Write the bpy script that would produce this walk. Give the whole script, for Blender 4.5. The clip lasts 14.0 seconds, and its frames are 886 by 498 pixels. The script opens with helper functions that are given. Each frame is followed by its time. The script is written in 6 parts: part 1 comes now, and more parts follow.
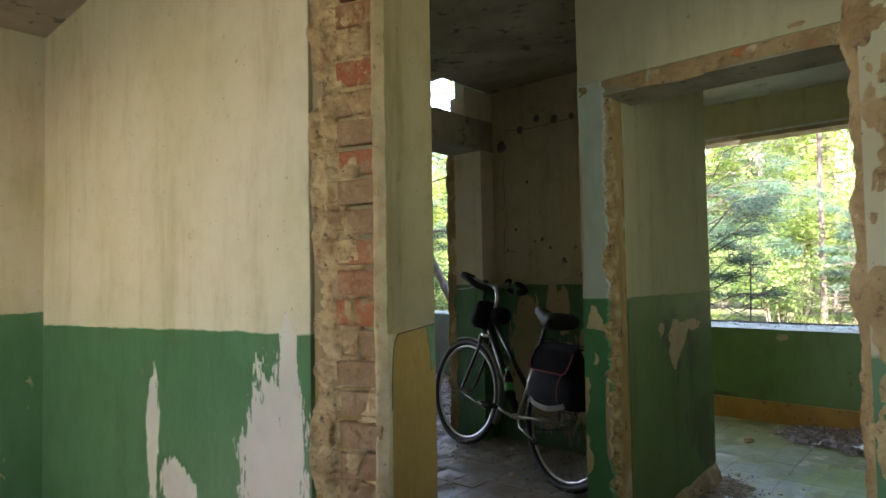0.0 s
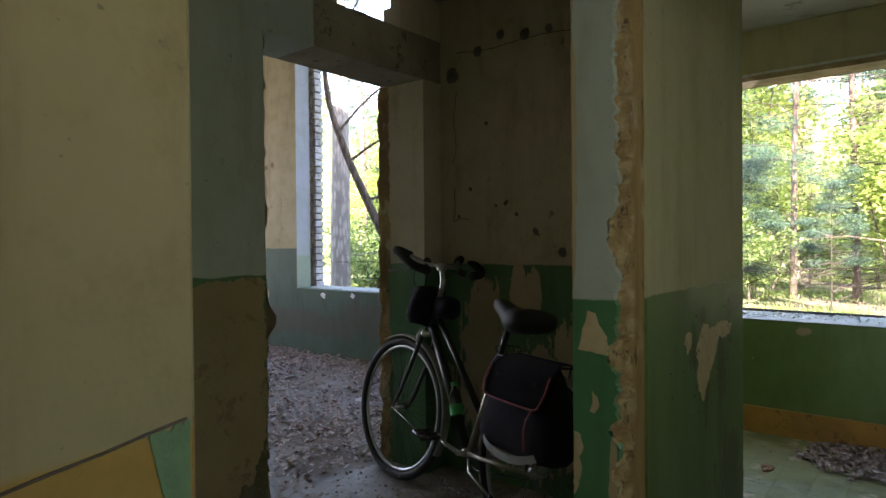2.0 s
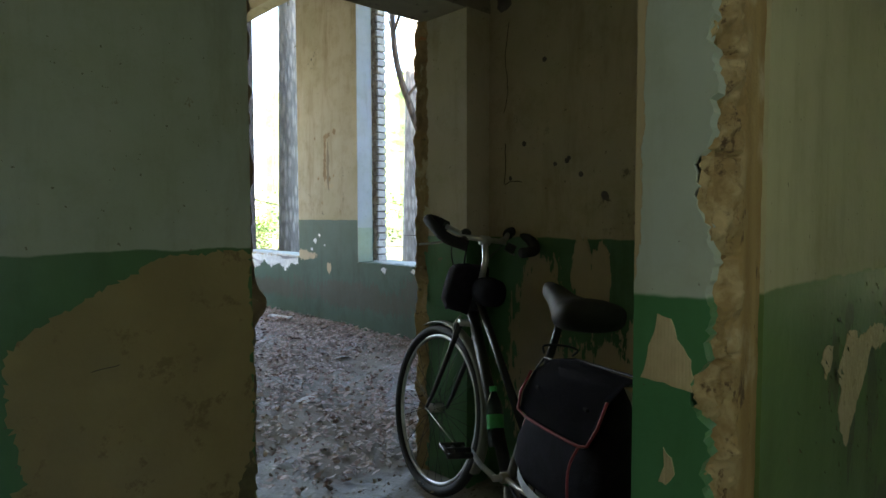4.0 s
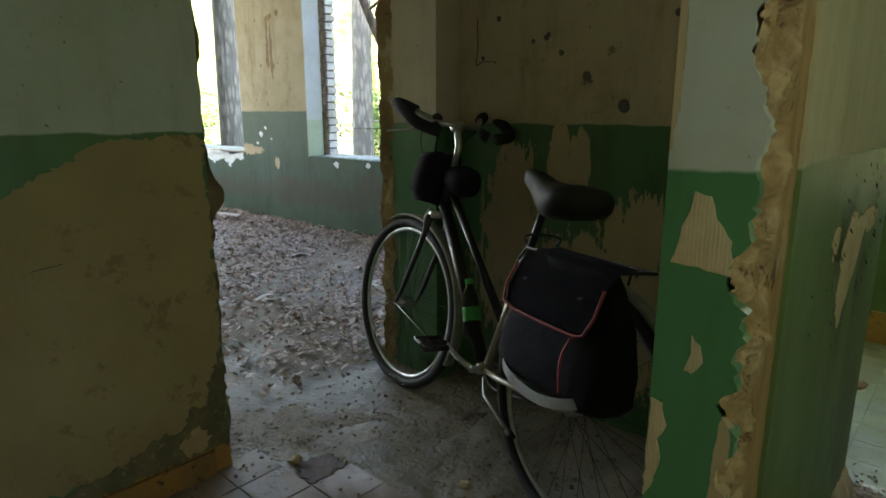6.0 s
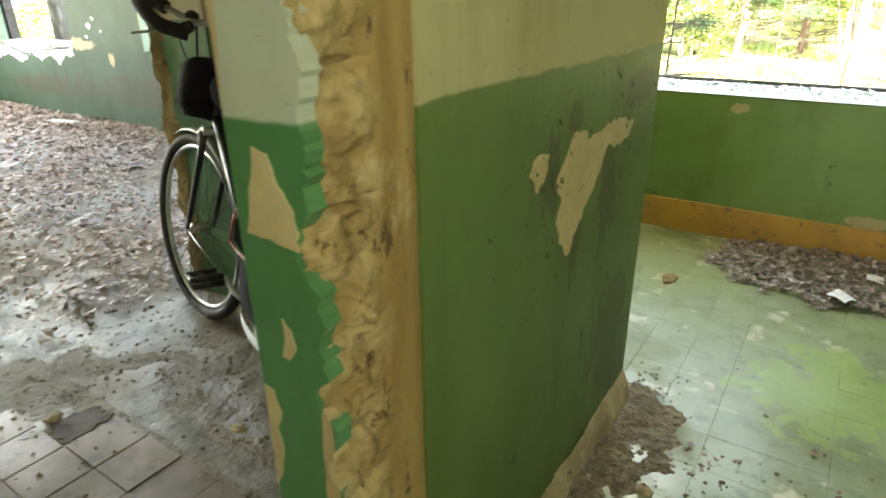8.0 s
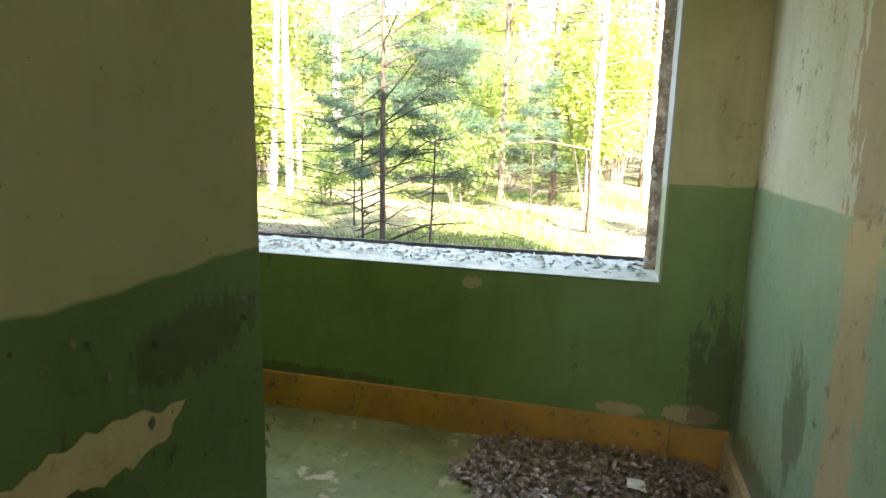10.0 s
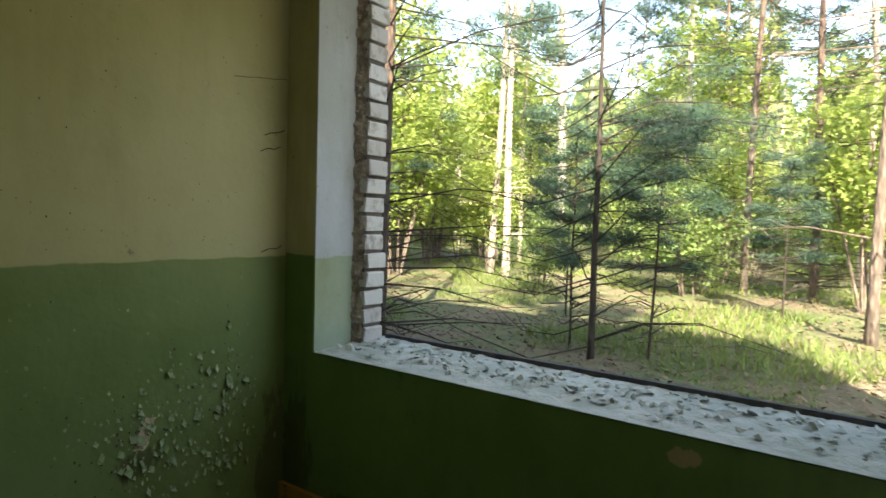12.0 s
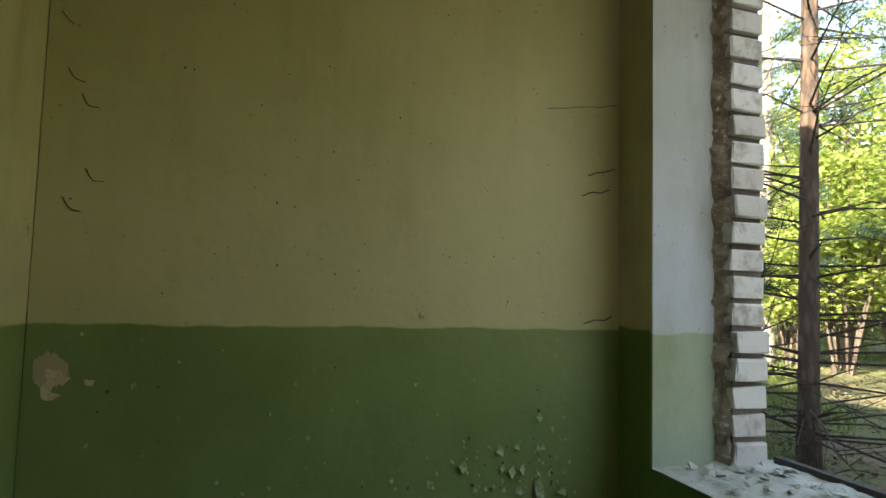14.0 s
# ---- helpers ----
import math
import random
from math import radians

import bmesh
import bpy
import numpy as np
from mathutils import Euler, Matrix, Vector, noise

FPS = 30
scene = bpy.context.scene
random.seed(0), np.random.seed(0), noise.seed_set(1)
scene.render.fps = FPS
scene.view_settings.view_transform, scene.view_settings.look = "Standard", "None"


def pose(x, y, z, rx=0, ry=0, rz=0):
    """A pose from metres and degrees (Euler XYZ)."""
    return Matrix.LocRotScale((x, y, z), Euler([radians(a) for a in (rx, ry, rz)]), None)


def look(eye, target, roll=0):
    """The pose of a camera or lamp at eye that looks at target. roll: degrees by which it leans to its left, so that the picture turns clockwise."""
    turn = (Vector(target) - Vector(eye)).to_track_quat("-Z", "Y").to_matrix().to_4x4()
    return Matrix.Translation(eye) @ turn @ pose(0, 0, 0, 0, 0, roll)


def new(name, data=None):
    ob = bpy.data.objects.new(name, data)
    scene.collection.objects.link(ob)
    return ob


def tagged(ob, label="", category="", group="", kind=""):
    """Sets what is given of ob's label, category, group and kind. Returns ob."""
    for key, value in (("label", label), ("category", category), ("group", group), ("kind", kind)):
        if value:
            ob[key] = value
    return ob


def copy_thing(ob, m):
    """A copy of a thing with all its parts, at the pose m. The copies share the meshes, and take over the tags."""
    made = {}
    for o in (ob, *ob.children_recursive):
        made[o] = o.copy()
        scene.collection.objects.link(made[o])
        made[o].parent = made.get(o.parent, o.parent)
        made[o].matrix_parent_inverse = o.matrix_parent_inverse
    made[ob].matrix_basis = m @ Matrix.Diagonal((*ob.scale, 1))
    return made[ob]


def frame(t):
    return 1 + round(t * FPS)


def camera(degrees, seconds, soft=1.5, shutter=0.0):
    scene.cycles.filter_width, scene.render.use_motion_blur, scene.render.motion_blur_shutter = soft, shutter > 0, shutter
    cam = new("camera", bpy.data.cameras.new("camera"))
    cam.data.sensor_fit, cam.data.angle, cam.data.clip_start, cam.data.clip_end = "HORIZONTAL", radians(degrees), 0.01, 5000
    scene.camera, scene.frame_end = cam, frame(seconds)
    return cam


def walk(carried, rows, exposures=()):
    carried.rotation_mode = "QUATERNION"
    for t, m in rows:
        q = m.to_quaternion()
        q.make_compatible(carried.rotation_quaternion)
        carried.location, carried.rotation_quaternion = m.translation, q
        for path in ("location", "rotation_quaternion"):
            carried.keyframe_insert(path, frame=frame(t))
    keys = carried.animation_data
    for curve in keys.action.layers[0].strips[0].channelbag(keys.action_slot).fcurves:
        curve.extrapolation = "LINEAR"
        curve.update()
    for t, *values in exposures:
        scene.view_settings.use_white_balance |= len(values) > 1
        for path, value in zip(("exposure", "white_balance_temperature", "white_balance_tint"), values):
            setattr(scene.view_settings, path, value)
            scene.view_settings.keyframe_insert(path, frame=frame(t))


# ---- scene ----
cam = camera(72.3, 14.0, shutter=0.2)
PATH = [
    (0, (1.316, -2.584, 1.232), (-0.027, -1.104, 1.31), -1.0),
    (0.5, (1.087, -2.349, 1.22), (-0.126, -0.758, 1.237), -1.0),
    (1, (0.91, -2.021, 1.211), (-0.216, -0.369, 1.198), -1.5),
    (1.5, (0.809, -1.765, 1.233), (-0.425, -0.192, 1.204), -0.7),
    (2, (0.64, -1.536, 1.26), (-0.615, 0.021, 1.235), -0.5),
    (4.3, (0.385, -0.894, 1.218), (-1.1, 0.439, 1.082), -0.1),
    (4.5, (0.381, -0.886, 1.214), (-1.102, 0.444, 1.038), -0.1),
    (5, (0.348, -0.891, 1.214), (-1.108, 0.452, 0.939), -0.0),
    (5.5, (0.3, -0.923, 1.212), (-1.08, 0.483, 0.864), -0.1),
    (6, (0.224, -0.898, 1.181), (-1.086, 0.548, 0.74), -0.1),
    (6.5, (0.189, -0.882, 1.172), (-1.016, 0.585, 0.544), 0.3),
    (7, (0.222, -0.851, 1.181), (-0.935, 0.603, 0.442), 0.3),
    (7.5, (0.348, -0.682, 1.194), (-0.776, 0.772, 0.405), -0.4),
    (7.8, (0.422, -0.531, 1.226), (-0.645, 0.961, 0.424), -0.5),
    (8, (0.463, -0.443, 1.228), (-0.562, 1.084, 0.443), -0.7),
    (8.5, (0.508, -0.243, 1.243), (-0.302, 1.438, 0.525), 0.0),
    (9, (0.495, -0.017, 1.255), (-0.086, 1.809, 0.684), 0.7),
    (9.2, (0.518, 0.091, 1.252), (0.027, 1.962, 0.741), 0.8),
    (11.3, (0.529, 1.036, 1.293), (-0.171, 2.901, 1.112), 0.7),
    (11.5, (0.513, 1.118, 1.285), (-0.345, 2.919, 1.137), 0.9),
    (12, (0.393, 1.37, 1.283), (-0.783, 2.985, 1.179), 1.6),
    (12.5, (0.303, 1.596, 1.262), (-1.119, 3.002, 1.216), 1.3),
    (13, (0.246, 1.791, 1.261), (-1.435, 2.874, 1.27), 1.4),
    (13.5, (0.179, 1.988, 1.25), (-1.715, 2.629, 1.288), 1.5),
    (14, (0.077, 1.992, 1.207), (-1.845, 2.526, 1.35), 1.5),
]

walk(cam, [(t, look(eye, target, roll)) for t, eye, target, roll in PATH],
     exposures=[(0, 3.9, 6600, 19), (1.0, 3.9, 6500, 21), (2.0, 3.6, 6800, 24), (4.5, 3.75, 6600, 10), (5.5, 3.95, 6800, 10), (6.5, 4.35, 8100, 8), (7.0, 5.0, 8500, 7), (7.5, 5.4, 8700, 7), (8.0, 5.4, 8800, 8), (8.5, 5.0, 8300, 11), (9.0, 5.0, 7600, 14), (9.2, 5.0, 7700, 14), (11.3, 2.65, 7500, 11), (12.5, 2.6, 7800, 10), (14, 2.65, 7900, 10)])

# ---- world, sun, large lights ----
world = bpy.data.worlds.new("sky")
scene.world = world
world.use_nodes = True
_sky = world.node_tree.nodes.new("ShaderNodeTexSky")
_sky.sky_type, _sky.sun_disc = 'NISHITA', False
_sky.sun_elevation, _sky.sun_rotation = radians(36), radians(150)
world.node_tree.links.new(_sky.outputs[0], world.node_tree.nodes["Background"].inputs[0])
world.node_tree.nodes["Background"].inputs[1].default_value = 0.15
sun = new("sun", bpy.data.lights.new("sun", 'SUN'))
sun.data.energy, sun.data.angle, sun.data.color = 5.0, radians(0.5), (1.0, 0.95, 0.86)
sun.matrix_basis = look((0, 0, 20), (-0.5, 0.866, 20 - 0.73))


def opening_fill(eye, target, w, h, power, tone=(0.93, 0.98, 1.0)):
    ob = new("opening_fill_light", bpy.data.lights.new("opening_fill_light", 'AREA'))
    ob.data.shape, ob.data.size, ob.data.size_y, ob.data.energy = 'RECTANGLE', w, h, power
    ob.data.color = tone
    ob.matrix_basis = look(eye, target)
    return ob


# fill lamps added at unseen openings of first room and hall east
opening_fill((-0.2, -4.97, 1.75), (0.4, -1.5, 1.3), 1.2, 1.1, 1.2)
opening_fill((1.19, -0.95, 1.6), (-1.2, 0.1, 1.0), 0.55, 1.1, 0.42, (0.9, 1.0, 0.86))
# added strip under the window head, stands in for high sky light
opening_fill((-0.37, 3.4, 2.33), (-1.25, 3.0, 0.0), 2.1, 0.1, 1.3)
# fill lamp in an unseen opening added at the far room's west end
opening_fill((-9.48, 0.8, 2.2), (-5.0, 0.9, 0.4), 3.0, 2.6, 9.5)



# ---- materials ----
class Nodes:
    """Short ways to build one node material."""

    def __init__(self, name, rough=0.8, metal=0.0):
        self.mat = bpy.data.materials.new(name)
        self.mat.use_nodes = True
        self.t = self.mat.node_tree
        self.b = self.t.nodes["Principled BSDF"]
        self.b.inputs["Roughness"].default_value = rough
        self.b.inputs["Metallic"].default_value = metal

    def put(self, sock, v):
        if isinstance(v, bpy.types.NodeSocket):
            self.t.links.new(v, sock)
        elif isinstance(v, (tuple, list)) and len(v) == 3 and sock.type == 'RGBA':
            sock.default_value = (*v, 1)
        else:
            sock.default_value = v

    def pos(self):
        return self.t.nodes.new("ShaderNodeNewGeometry").outputs["Position"]

    def local(self):
        return self.t.nodes.new("ShaderNodeTexCoord").outputs["Object"]

    def scaled(self, v, s):
        n = self.t.nodes.new("ShaderNodeMapping")
        self.put(n.inputs["Vector"], v)
        n.inputs["Scale"].default_value = s
        return n.outputs[0]

    def noise(self, scale, detail=4.0, v=None, rough=0.55, dist=0.0):
        n = self.t.nodes.new("ShaderNodeTexNoise")
        self.put(n.inputs["Vector"], v if v is not None else self.pos())
        n.inputs["Scale"].default_value, n.inputs["Detail"].default_value = scale, detail
        n.inputs["Roughness"].default_value, n.inputs["Distortion"].default_value = rough, dist
        return n.outputs["Fac"]

    def math(self, op, a, b=0.0, clamp=False):
        n = self.t.nodes.new("ShaderNodeMath")
        n.operation, n.use_clamp = op, clamp
        self.put(n.inputs[0], a)
        self.put(n.inputs[1], b)
        return n.outputs[0]

    def step(self, v, lo, hi):
        n = self.t.nodes.new("ShaderNodeMapRange")
        n.interpolation_type = 'SMOOTHSTEP'
        self.put(n.inputs[0], v)
        n.inputs[1].default_value, n.inputs[2].default_value = lo, hi
        return n.outputs[0]

    def mix(self, f, a, b, kind='MIX'):
        n = self.t.nodes.new("ShaderNodeMix")
        n.data_type, n.blend_type = 'RGBA', kind
        self.put(n.inputs["Factor"], f)
        self.put(n.inputs[6], a)
        self.put(n.inputs[7], b)
        return n.outputs[2]

    def xyz(self, v):
        n = self.t.nodes.new("ShaderNodeSeparateXYZ")
        self.put(n.inputs[0], v)
        return n.outputs

    def rand(self):
        return self.t.nodes.new("ShaderNodeObjectInfo").outputs["Random"]

    def island(self):
        return self.t.nodes.new("ShaderNodeNewGeometry").outputs["Random Per Island"]

    def bump(self, h, strength=0.4, dist=0.01):
        n = self.t.nodes.new("ShaderNodeBump")
        n.inputs["Strength"].default_value, n.inputs["Distance"].default_value = strength, dist
        self.put(n.inputs["Height"], h)
        self.put(self.b.inputs["Normal"], n.outputs[0])

    def col(self, v):
        self.put(self.b.inputs["Base Color"], v)
        return self

    def rough(self, v):
        self.put(self.b.inputs["Roughness"], v)
        return self


CREAM, GREEN, BARE = (0.66, 0.62, 0.44), (0.095, 0.235, 0.105), (0.46, 0.36, 0.22)


def paint(name, axis, patches=(), line=1.12, top=CREAM, dado=GREEN, wear=0.0, skirt=0.0, mould=0.0, tilt=0.0, bare_c=BARE, stains=(), grime=0.45, gloss=0.36):
    """Two-tone distemper: cream above, oil-green dado below, with flaked patches (along, z, half width, half height)."""
    n = Nodes(name, 0.75)
    top, dado = tuple(0.8 * c for c in top), tuple(0.8 * c for c in dado)
    p = n.pos()
    x, y, z = n.xyz(p)
    a = x if axis == "x" else y
    wob = n.math('MULTIPLY', n.math('SUBTRACT', n.noise(7, 3), 0.5), 0.03)
    low = n.step(n.math('SUBTRACT', n.math('SUBTRACT', n.math('ADD', z, wob), n.math('MULTIPLY', a, tilt)), line), 0.004, -0.004)
    big, fine = n.noise(1.3, 4), n.noise(34, 5)
    topc = n.mix(n.step(big, 0.35, 0.75), top, tuple(c * k for c, k in zip(top, (0.82, 0.83, 0.72))))
    dadoc = n.mix(n.step(n.noise(2.1, 5), 0.3, 0.7), dado, tuple(c * k for c, k in zip(dado, (0.78, 0.8, 0.7))))
    c = n.mix(low, topc, dadoc)
    c = n.mix(n.step(n.noise(11, 6, rough=0.7), 0.66, 0.74), c, tuple(0.45 * v for v in BARE))
    streak = n.step(n.noise(3, 7, n.scaled(p, (2.2, 2.2, 0.4)), 0.65), 0.48, 0.74)
    c = n.mix(n.math('MULTIPLY', streak, grime), c, (0.62, 0.55, 0.42), 'MULTIPLY')
    c = n.mix(n.math('MULTIPLY', n.step(n.noise(7, 8, rough=0.72), 0.45, 0.7), grime), c, (0.8, 0.78, 0.68), 'MULTIPLY')
    c = n.mix(n.math('MULTIPLY', n.step(n.noise(62, 2), 0.715, 0.75), 0.75), c, (0.12, 0.1, 0.06))
    edge = n.math('ADD', n.math('MULTIPLY', n.math('SUBTRACT', n.noise(4.5, 4, n.scaled(p, (1.4, 1.4, 0.7))), 0.5), 1.8),
                  n.math('MULTIPLY', n.math('SUBTRACT', n.noise(24, 6, n.scaled(p, (1.5, 1.5, 0.4)), 0.68), 0.5), 2.6))
    mask = None
    damp = None
    for k, (ca, cz, ra, rz) in enumerate(tuple(patches) + tuple(stains)):
        dx = n.math('DIVIDE', n.math('SUBTRACT', a, ca), ra)
        dz = n.math('DIVIDE', n.math('SUBTRACT', z, cz), rz)
        d = n.math('SQRT', n.math('ADD', n.math('MULTIPLY', dx, dx), n.math('MULTIPLY', dz, dz)))
        if k >= len(patches):
            m = n.step(n.math('ADD', d, n.math('MULTIPLY', edge, 0.9)), 1.05, 0.8)
            damp = m if damp is None else n.math('MAXIMUM', damp, m)
            continue
        m = n.step(n.math('ADD', d, n.math('MULTIPLY', edge, 0.62)), 1.0, 0.965)
        mask = m if mask is None else n.math('MAXIMUM', mask, m)
    if wear:
        m = n.math('MULTIPLY', n.step(n.noise(3.3, 7, n.scaled(p, (1, 1, 0.6)), 0.62), 0.5 + (1 - wear) * 0.25, 0.515 + (1 - wear) * 0.25), low)
        mask = m if mask is None else n.math('MAXIMUM', mask, m)
    if mask is not None:
        bare = n.mix(n.noise(9, 5), bare_c, tuple(0.74 * v for v in bare_c))
        c = n.mix(mask, c, bare)
    if damp is not None:
        c = n.mix(n.math('MULTIPLY', damp, 0.55), c, (0.06, 0.04, 0.022))
    if mould:
        c = n.mix(n.math('MULTIPLY', n.step(n.noise(16, 8, rough=0.75), 0.56, 0.66), n.step(n.noise(1.7, 3), 0.62 - mould * 0.3, 0.7)), c, (0.045, 0.04, 0.025))
    if skirt:
        sk = n.step(n.math('ADD', z, n.math('MULTIPLY', wob, 0.3)), skirt + 0.003, skirt - 0.003)
        c = n.mix(sk, c, n.mix(n.noise(6, 5), (0.5, 0.25, 0.045), (0.28, 0.15, 0.05)))
    n.col(c)
    h = n.math('ADD', n.math('MULTIPLY', fine, 0.35), n.math('MULTIPLY', n.noise(6, 3), 0.6))
    if mask is not None:
        h = n.math('SUBTRACT', h, n.math('MULTIPLY', mask, 0.5))
    n.bump(h, 0.5, 0.009)
    n.rough(n.math('SUBTRACT', 0.82, n.math('MULTIPLY', low, n.math('ADD', gloss, n.math('MULTIPLY', n.noise(5, 4), 0.2)))))
    return n.mat


def grainy(name, c1, c2, scale=6.0, rough=0.85, bump=0.4, metal=0.0, dist=0.01, c3=None, fine=50.0):
    n = Nodes(name, rough, metal)
    c = n.mix(n.step(n.noise(scale, 6), 0.3, 0.7), c1, c2)
    if c3:
        c = n.mix(n.step(n.noise(scale * 3.1, 7, rough=0.7), 0.56, 0.66), c, c3)
    n.col(c)
    if bump:
        n.bump(n.math('ADD', n.noise(fine, 5), n.math('MULTIPLY', n.noise(scale * 2, 4), 1.5)), bump, dist)
    return n.mat


def damp_floor(name):
    """Trodden dirt with smooth damp stretches and dark crumbly ones."""
    n = Nodes(name, 0.8)
    wet = n.step(n.noise(0.9, 5, rough=0.6), 0.42, 0.6)
    c = n.mix(n.step(n.noise(2.6, 6), 0.3, 0.7), (0.29, 0.255, 0.22), (0.19, 0.16, 0.125))
    c = n.mix(n.step(n.noise(8, 7, rough=0.7), 0.55, 0.66), c, (0.12, 0.09, 0.065))
    n.col(n.mix(n.math('MULTIPLY', wet, 0.5), c, (0.25, 0.24, 0.225)))
    n.rough(n.math('SUBTRACT', 0.85, n.math('MULTIPLY', wet, 0.5)))
    n.bump(n.math('ADD', n.noise(50, 5), n.math('MULTIPLY', n.noise(5, 6), 1.5)), 0.6, 0.015)
    return n.mat


M_PLASTER = grainy("bare_plaster", BARE, (0.3, 0.22, 0.13), 7, c3=(0.55, 0.46, 0.3))
M_CONCRETE = grainy("ceiling_concrete", (0.33, 0.29, 0.21), (0.2, 0.17, 0.12), 3, c3=(0.1, 0.08, 0.06))
M_CEIL = grainy("ceiling_whitewash", (0.5, 0.48, 0.39), (0.36, 0.34, 0.25), 2, c3=(0.2, 0.17, 0.12))
M_DIRT = grainy("floor_dirt", (0.3, 0.27, 0.23), (0.2, 0.175, 0.14), 2.2, c3=(0.11, 0.085, 0.06), bump=0.8, dist=0.02)
M_DAMP = damp_floor("damp_dirt")
M_GROUND = grainy("forest_floor", (0.085, 0.115, 0.035), (0.15, 0.115, 0.07), 0.8, c3=(0.05, 0.065, 0.022), bump=0.9, dist=0.05, fine=14)


# ---- mesh helpers ----
def box_into(bm, x0, x1, y0, y1, z0, z1):
    v = [bm.verts.new(c) for c in ((x0, y0, z0), (x1, y0, z0), (x1, y1, z0), (x0, y1, z0), (x0, y0, z1), (x1, y0, z1), (x1, y1, z1), (x0, y1, z1))]
    for f in ((3, 2, 1, 0), (4, 5, 6, 7), (0, 1, 5, 4), (1, 2, 6, 5), (2, 3, 7, 6), (3, 0, 4, 7)):
        bm.faces.new([v[i] for i in f])


def part(name, bm, material, parent=None, label="", smooth=False):
    me = bpy.data.meshes.new(name)
    bm.to_mesh(me)
    bm.free()
    me.materials.append(material)
    if smooth:
        me.polygons.foreach_set("use_smooth", [True] * len(me.polygons))
    ob = new(name, me)
    if parent is not None:
        ob.parent = parent
    if label:
        ob["label"] = label
    return ob


def slab(name, label, material, *boxes, category="wall"):
    bm = bmesh.new()
    for b in boxes:
        box_into(bm, *b)
    return tagged(part(name, bm, material), label, category, kind="structure")


def leafy(name, c1, c2, trans=0.45):
    n = Nodes(name, 0.6)
    c = n.mix(n.island(), c1, c2)
    c = n.mix(n.math('MULTIPLY', n.rand(), 0.5), c, tuple(0.6 * v for v in c1))
    n.col(c)
    t = n.t.nodes.new("ShaderNodeBsdfTranslucent")
    n.put(t.inputs[0], c)
    m = n.t.nodes.new("ShaderNodeMixShader")
    m.inputs[0].default_value = trans
    n.t.links.new(n.b.outputs[0], m.inputs[1])
    n.t.links.new(t.outputs[0], m.inputs[2])
    n.t.links.new(m.outputs[0], n.t.nodes["Material Output"].inputs[0])
    return n.mat


def varied(name, c1, c2, c3, rough=0.8, scale=14.0, bump=0.4, dist=0.006):
    """Pieces that differ from one to the next, with grain on each."""
    n = Nodes(name, rough)
    c = n.mix(n.step(n.rand(), 0.45, 0.75), c1, c2)
    c = n.mix(n.step(n.noise(scale, 6, rough=0.65), 0.48, 0.66), c, c3)
    n.col(c)
    n.bump(n.math('ADD', n.noise(60, 4), n.noise(scale, 5)), bump, dist)
    n.rough(n.math('ADD', rough - 0.15, n.math('MULTIPLY', n.noise(5, 4), 0.35)))
    return n.mat


def island_mat(name, c1, c2, c3, rough=0.8):
    n = Nodes(name, rough)
    c = n.mix(n.island(), c1, c2)
    n.col(n.mix(n.step(n.noise(40, 3), 0.45, 0.7), c, c3))
    return n.mat


def plain(name, c, rough=0.5, metal=0.0, var=0.25):
    n = Nodes(name, rough, metal)
    n.col(n.mix(n.step(n.noise(25, 5), 0.35, 0.75), c, tuple(v * (1 - var) for v in c)))
    n.rough(n.math('ADD', rough - 0.08, n.math('MULTIPLY', n.noise(60, 4), 0.2)))
    return n.mat


def clear(name, c, rough=0.05):
    n = Nodes(name, rough)
    n.col(c)
    n.b.inputs["Transmission Weight"].default_value = 1.0
    n.b.inputs["IOR"].default_value = 1.2
    return n.mat


def bark(name, low, high):
    n = Nodes(name, 0.9)
    z = n.xyz(n.pos())[2]
    p = n.scaled(n.local(), (1, 1, 0.28))
    c = n.mix(n.step(n.math('ADD', z, n.math('MULTIPLY', n.noise(2, 3), 2)), 1.5, 5.5), low, high)
    v = n.t.nodes.new("ShaderNodeTexVoronoi")
    n.put(v.inputs["Vector"], p)
    v.inputs["Scale"].default_value = 16
    c = n.mix(n.step(v.outputs["Distance"], 0.25, 0.6), c, tuple(0.35 * q for q in low))
    n.col(n.mix(n.math('MULTIPLY', n.noise(9, 6, p), 0.6), c, tuple(1.3 * q for q in low)))
    n.bump(n.math('SUBTRACT', n.noise(30, 5, p), v.outputs["Distance"]), 0.9, 0.03)
    return n.mat


def raw_masonry(name):
    """Stripped reveal: mortar, crumbling plaster, streaks of ochre and flecks of red brick."""
    n = Nodes(name, 0.92)
    p = n.scaled(n.pos(), (1, 1, 0.6))
    c = n.mix(n.step(n.noise(5, 6, p), 0.3, 0.7), (0.4, 0.28, 0.14), (0.25, 0.17, 0.085))
    c = n.mix(n.step(n.noise(9, 6, p, 0.65), 0.57, 0.66), c, (0.5, 0.42, 0.28))
    c = n.mix(n.step(n.noise(6.3, 4, n.scaled(n.pos(), (1, 1, 1.7))), 0.62, 0.68), c, (0.4, 0.15, 0.06))
    c = n.mix(n.step(n.noise(23, 6, rough=0.7), 0.6, 0.7), c, (0.1, 0.07, 0.04))
    n.col(c)
    n.bump(n.math('ADD', n.noise(45, 6), n.math('MULTIPLY', n.noise(14, 5), 1.4)), 0.9, 0.012)
    return n.mat


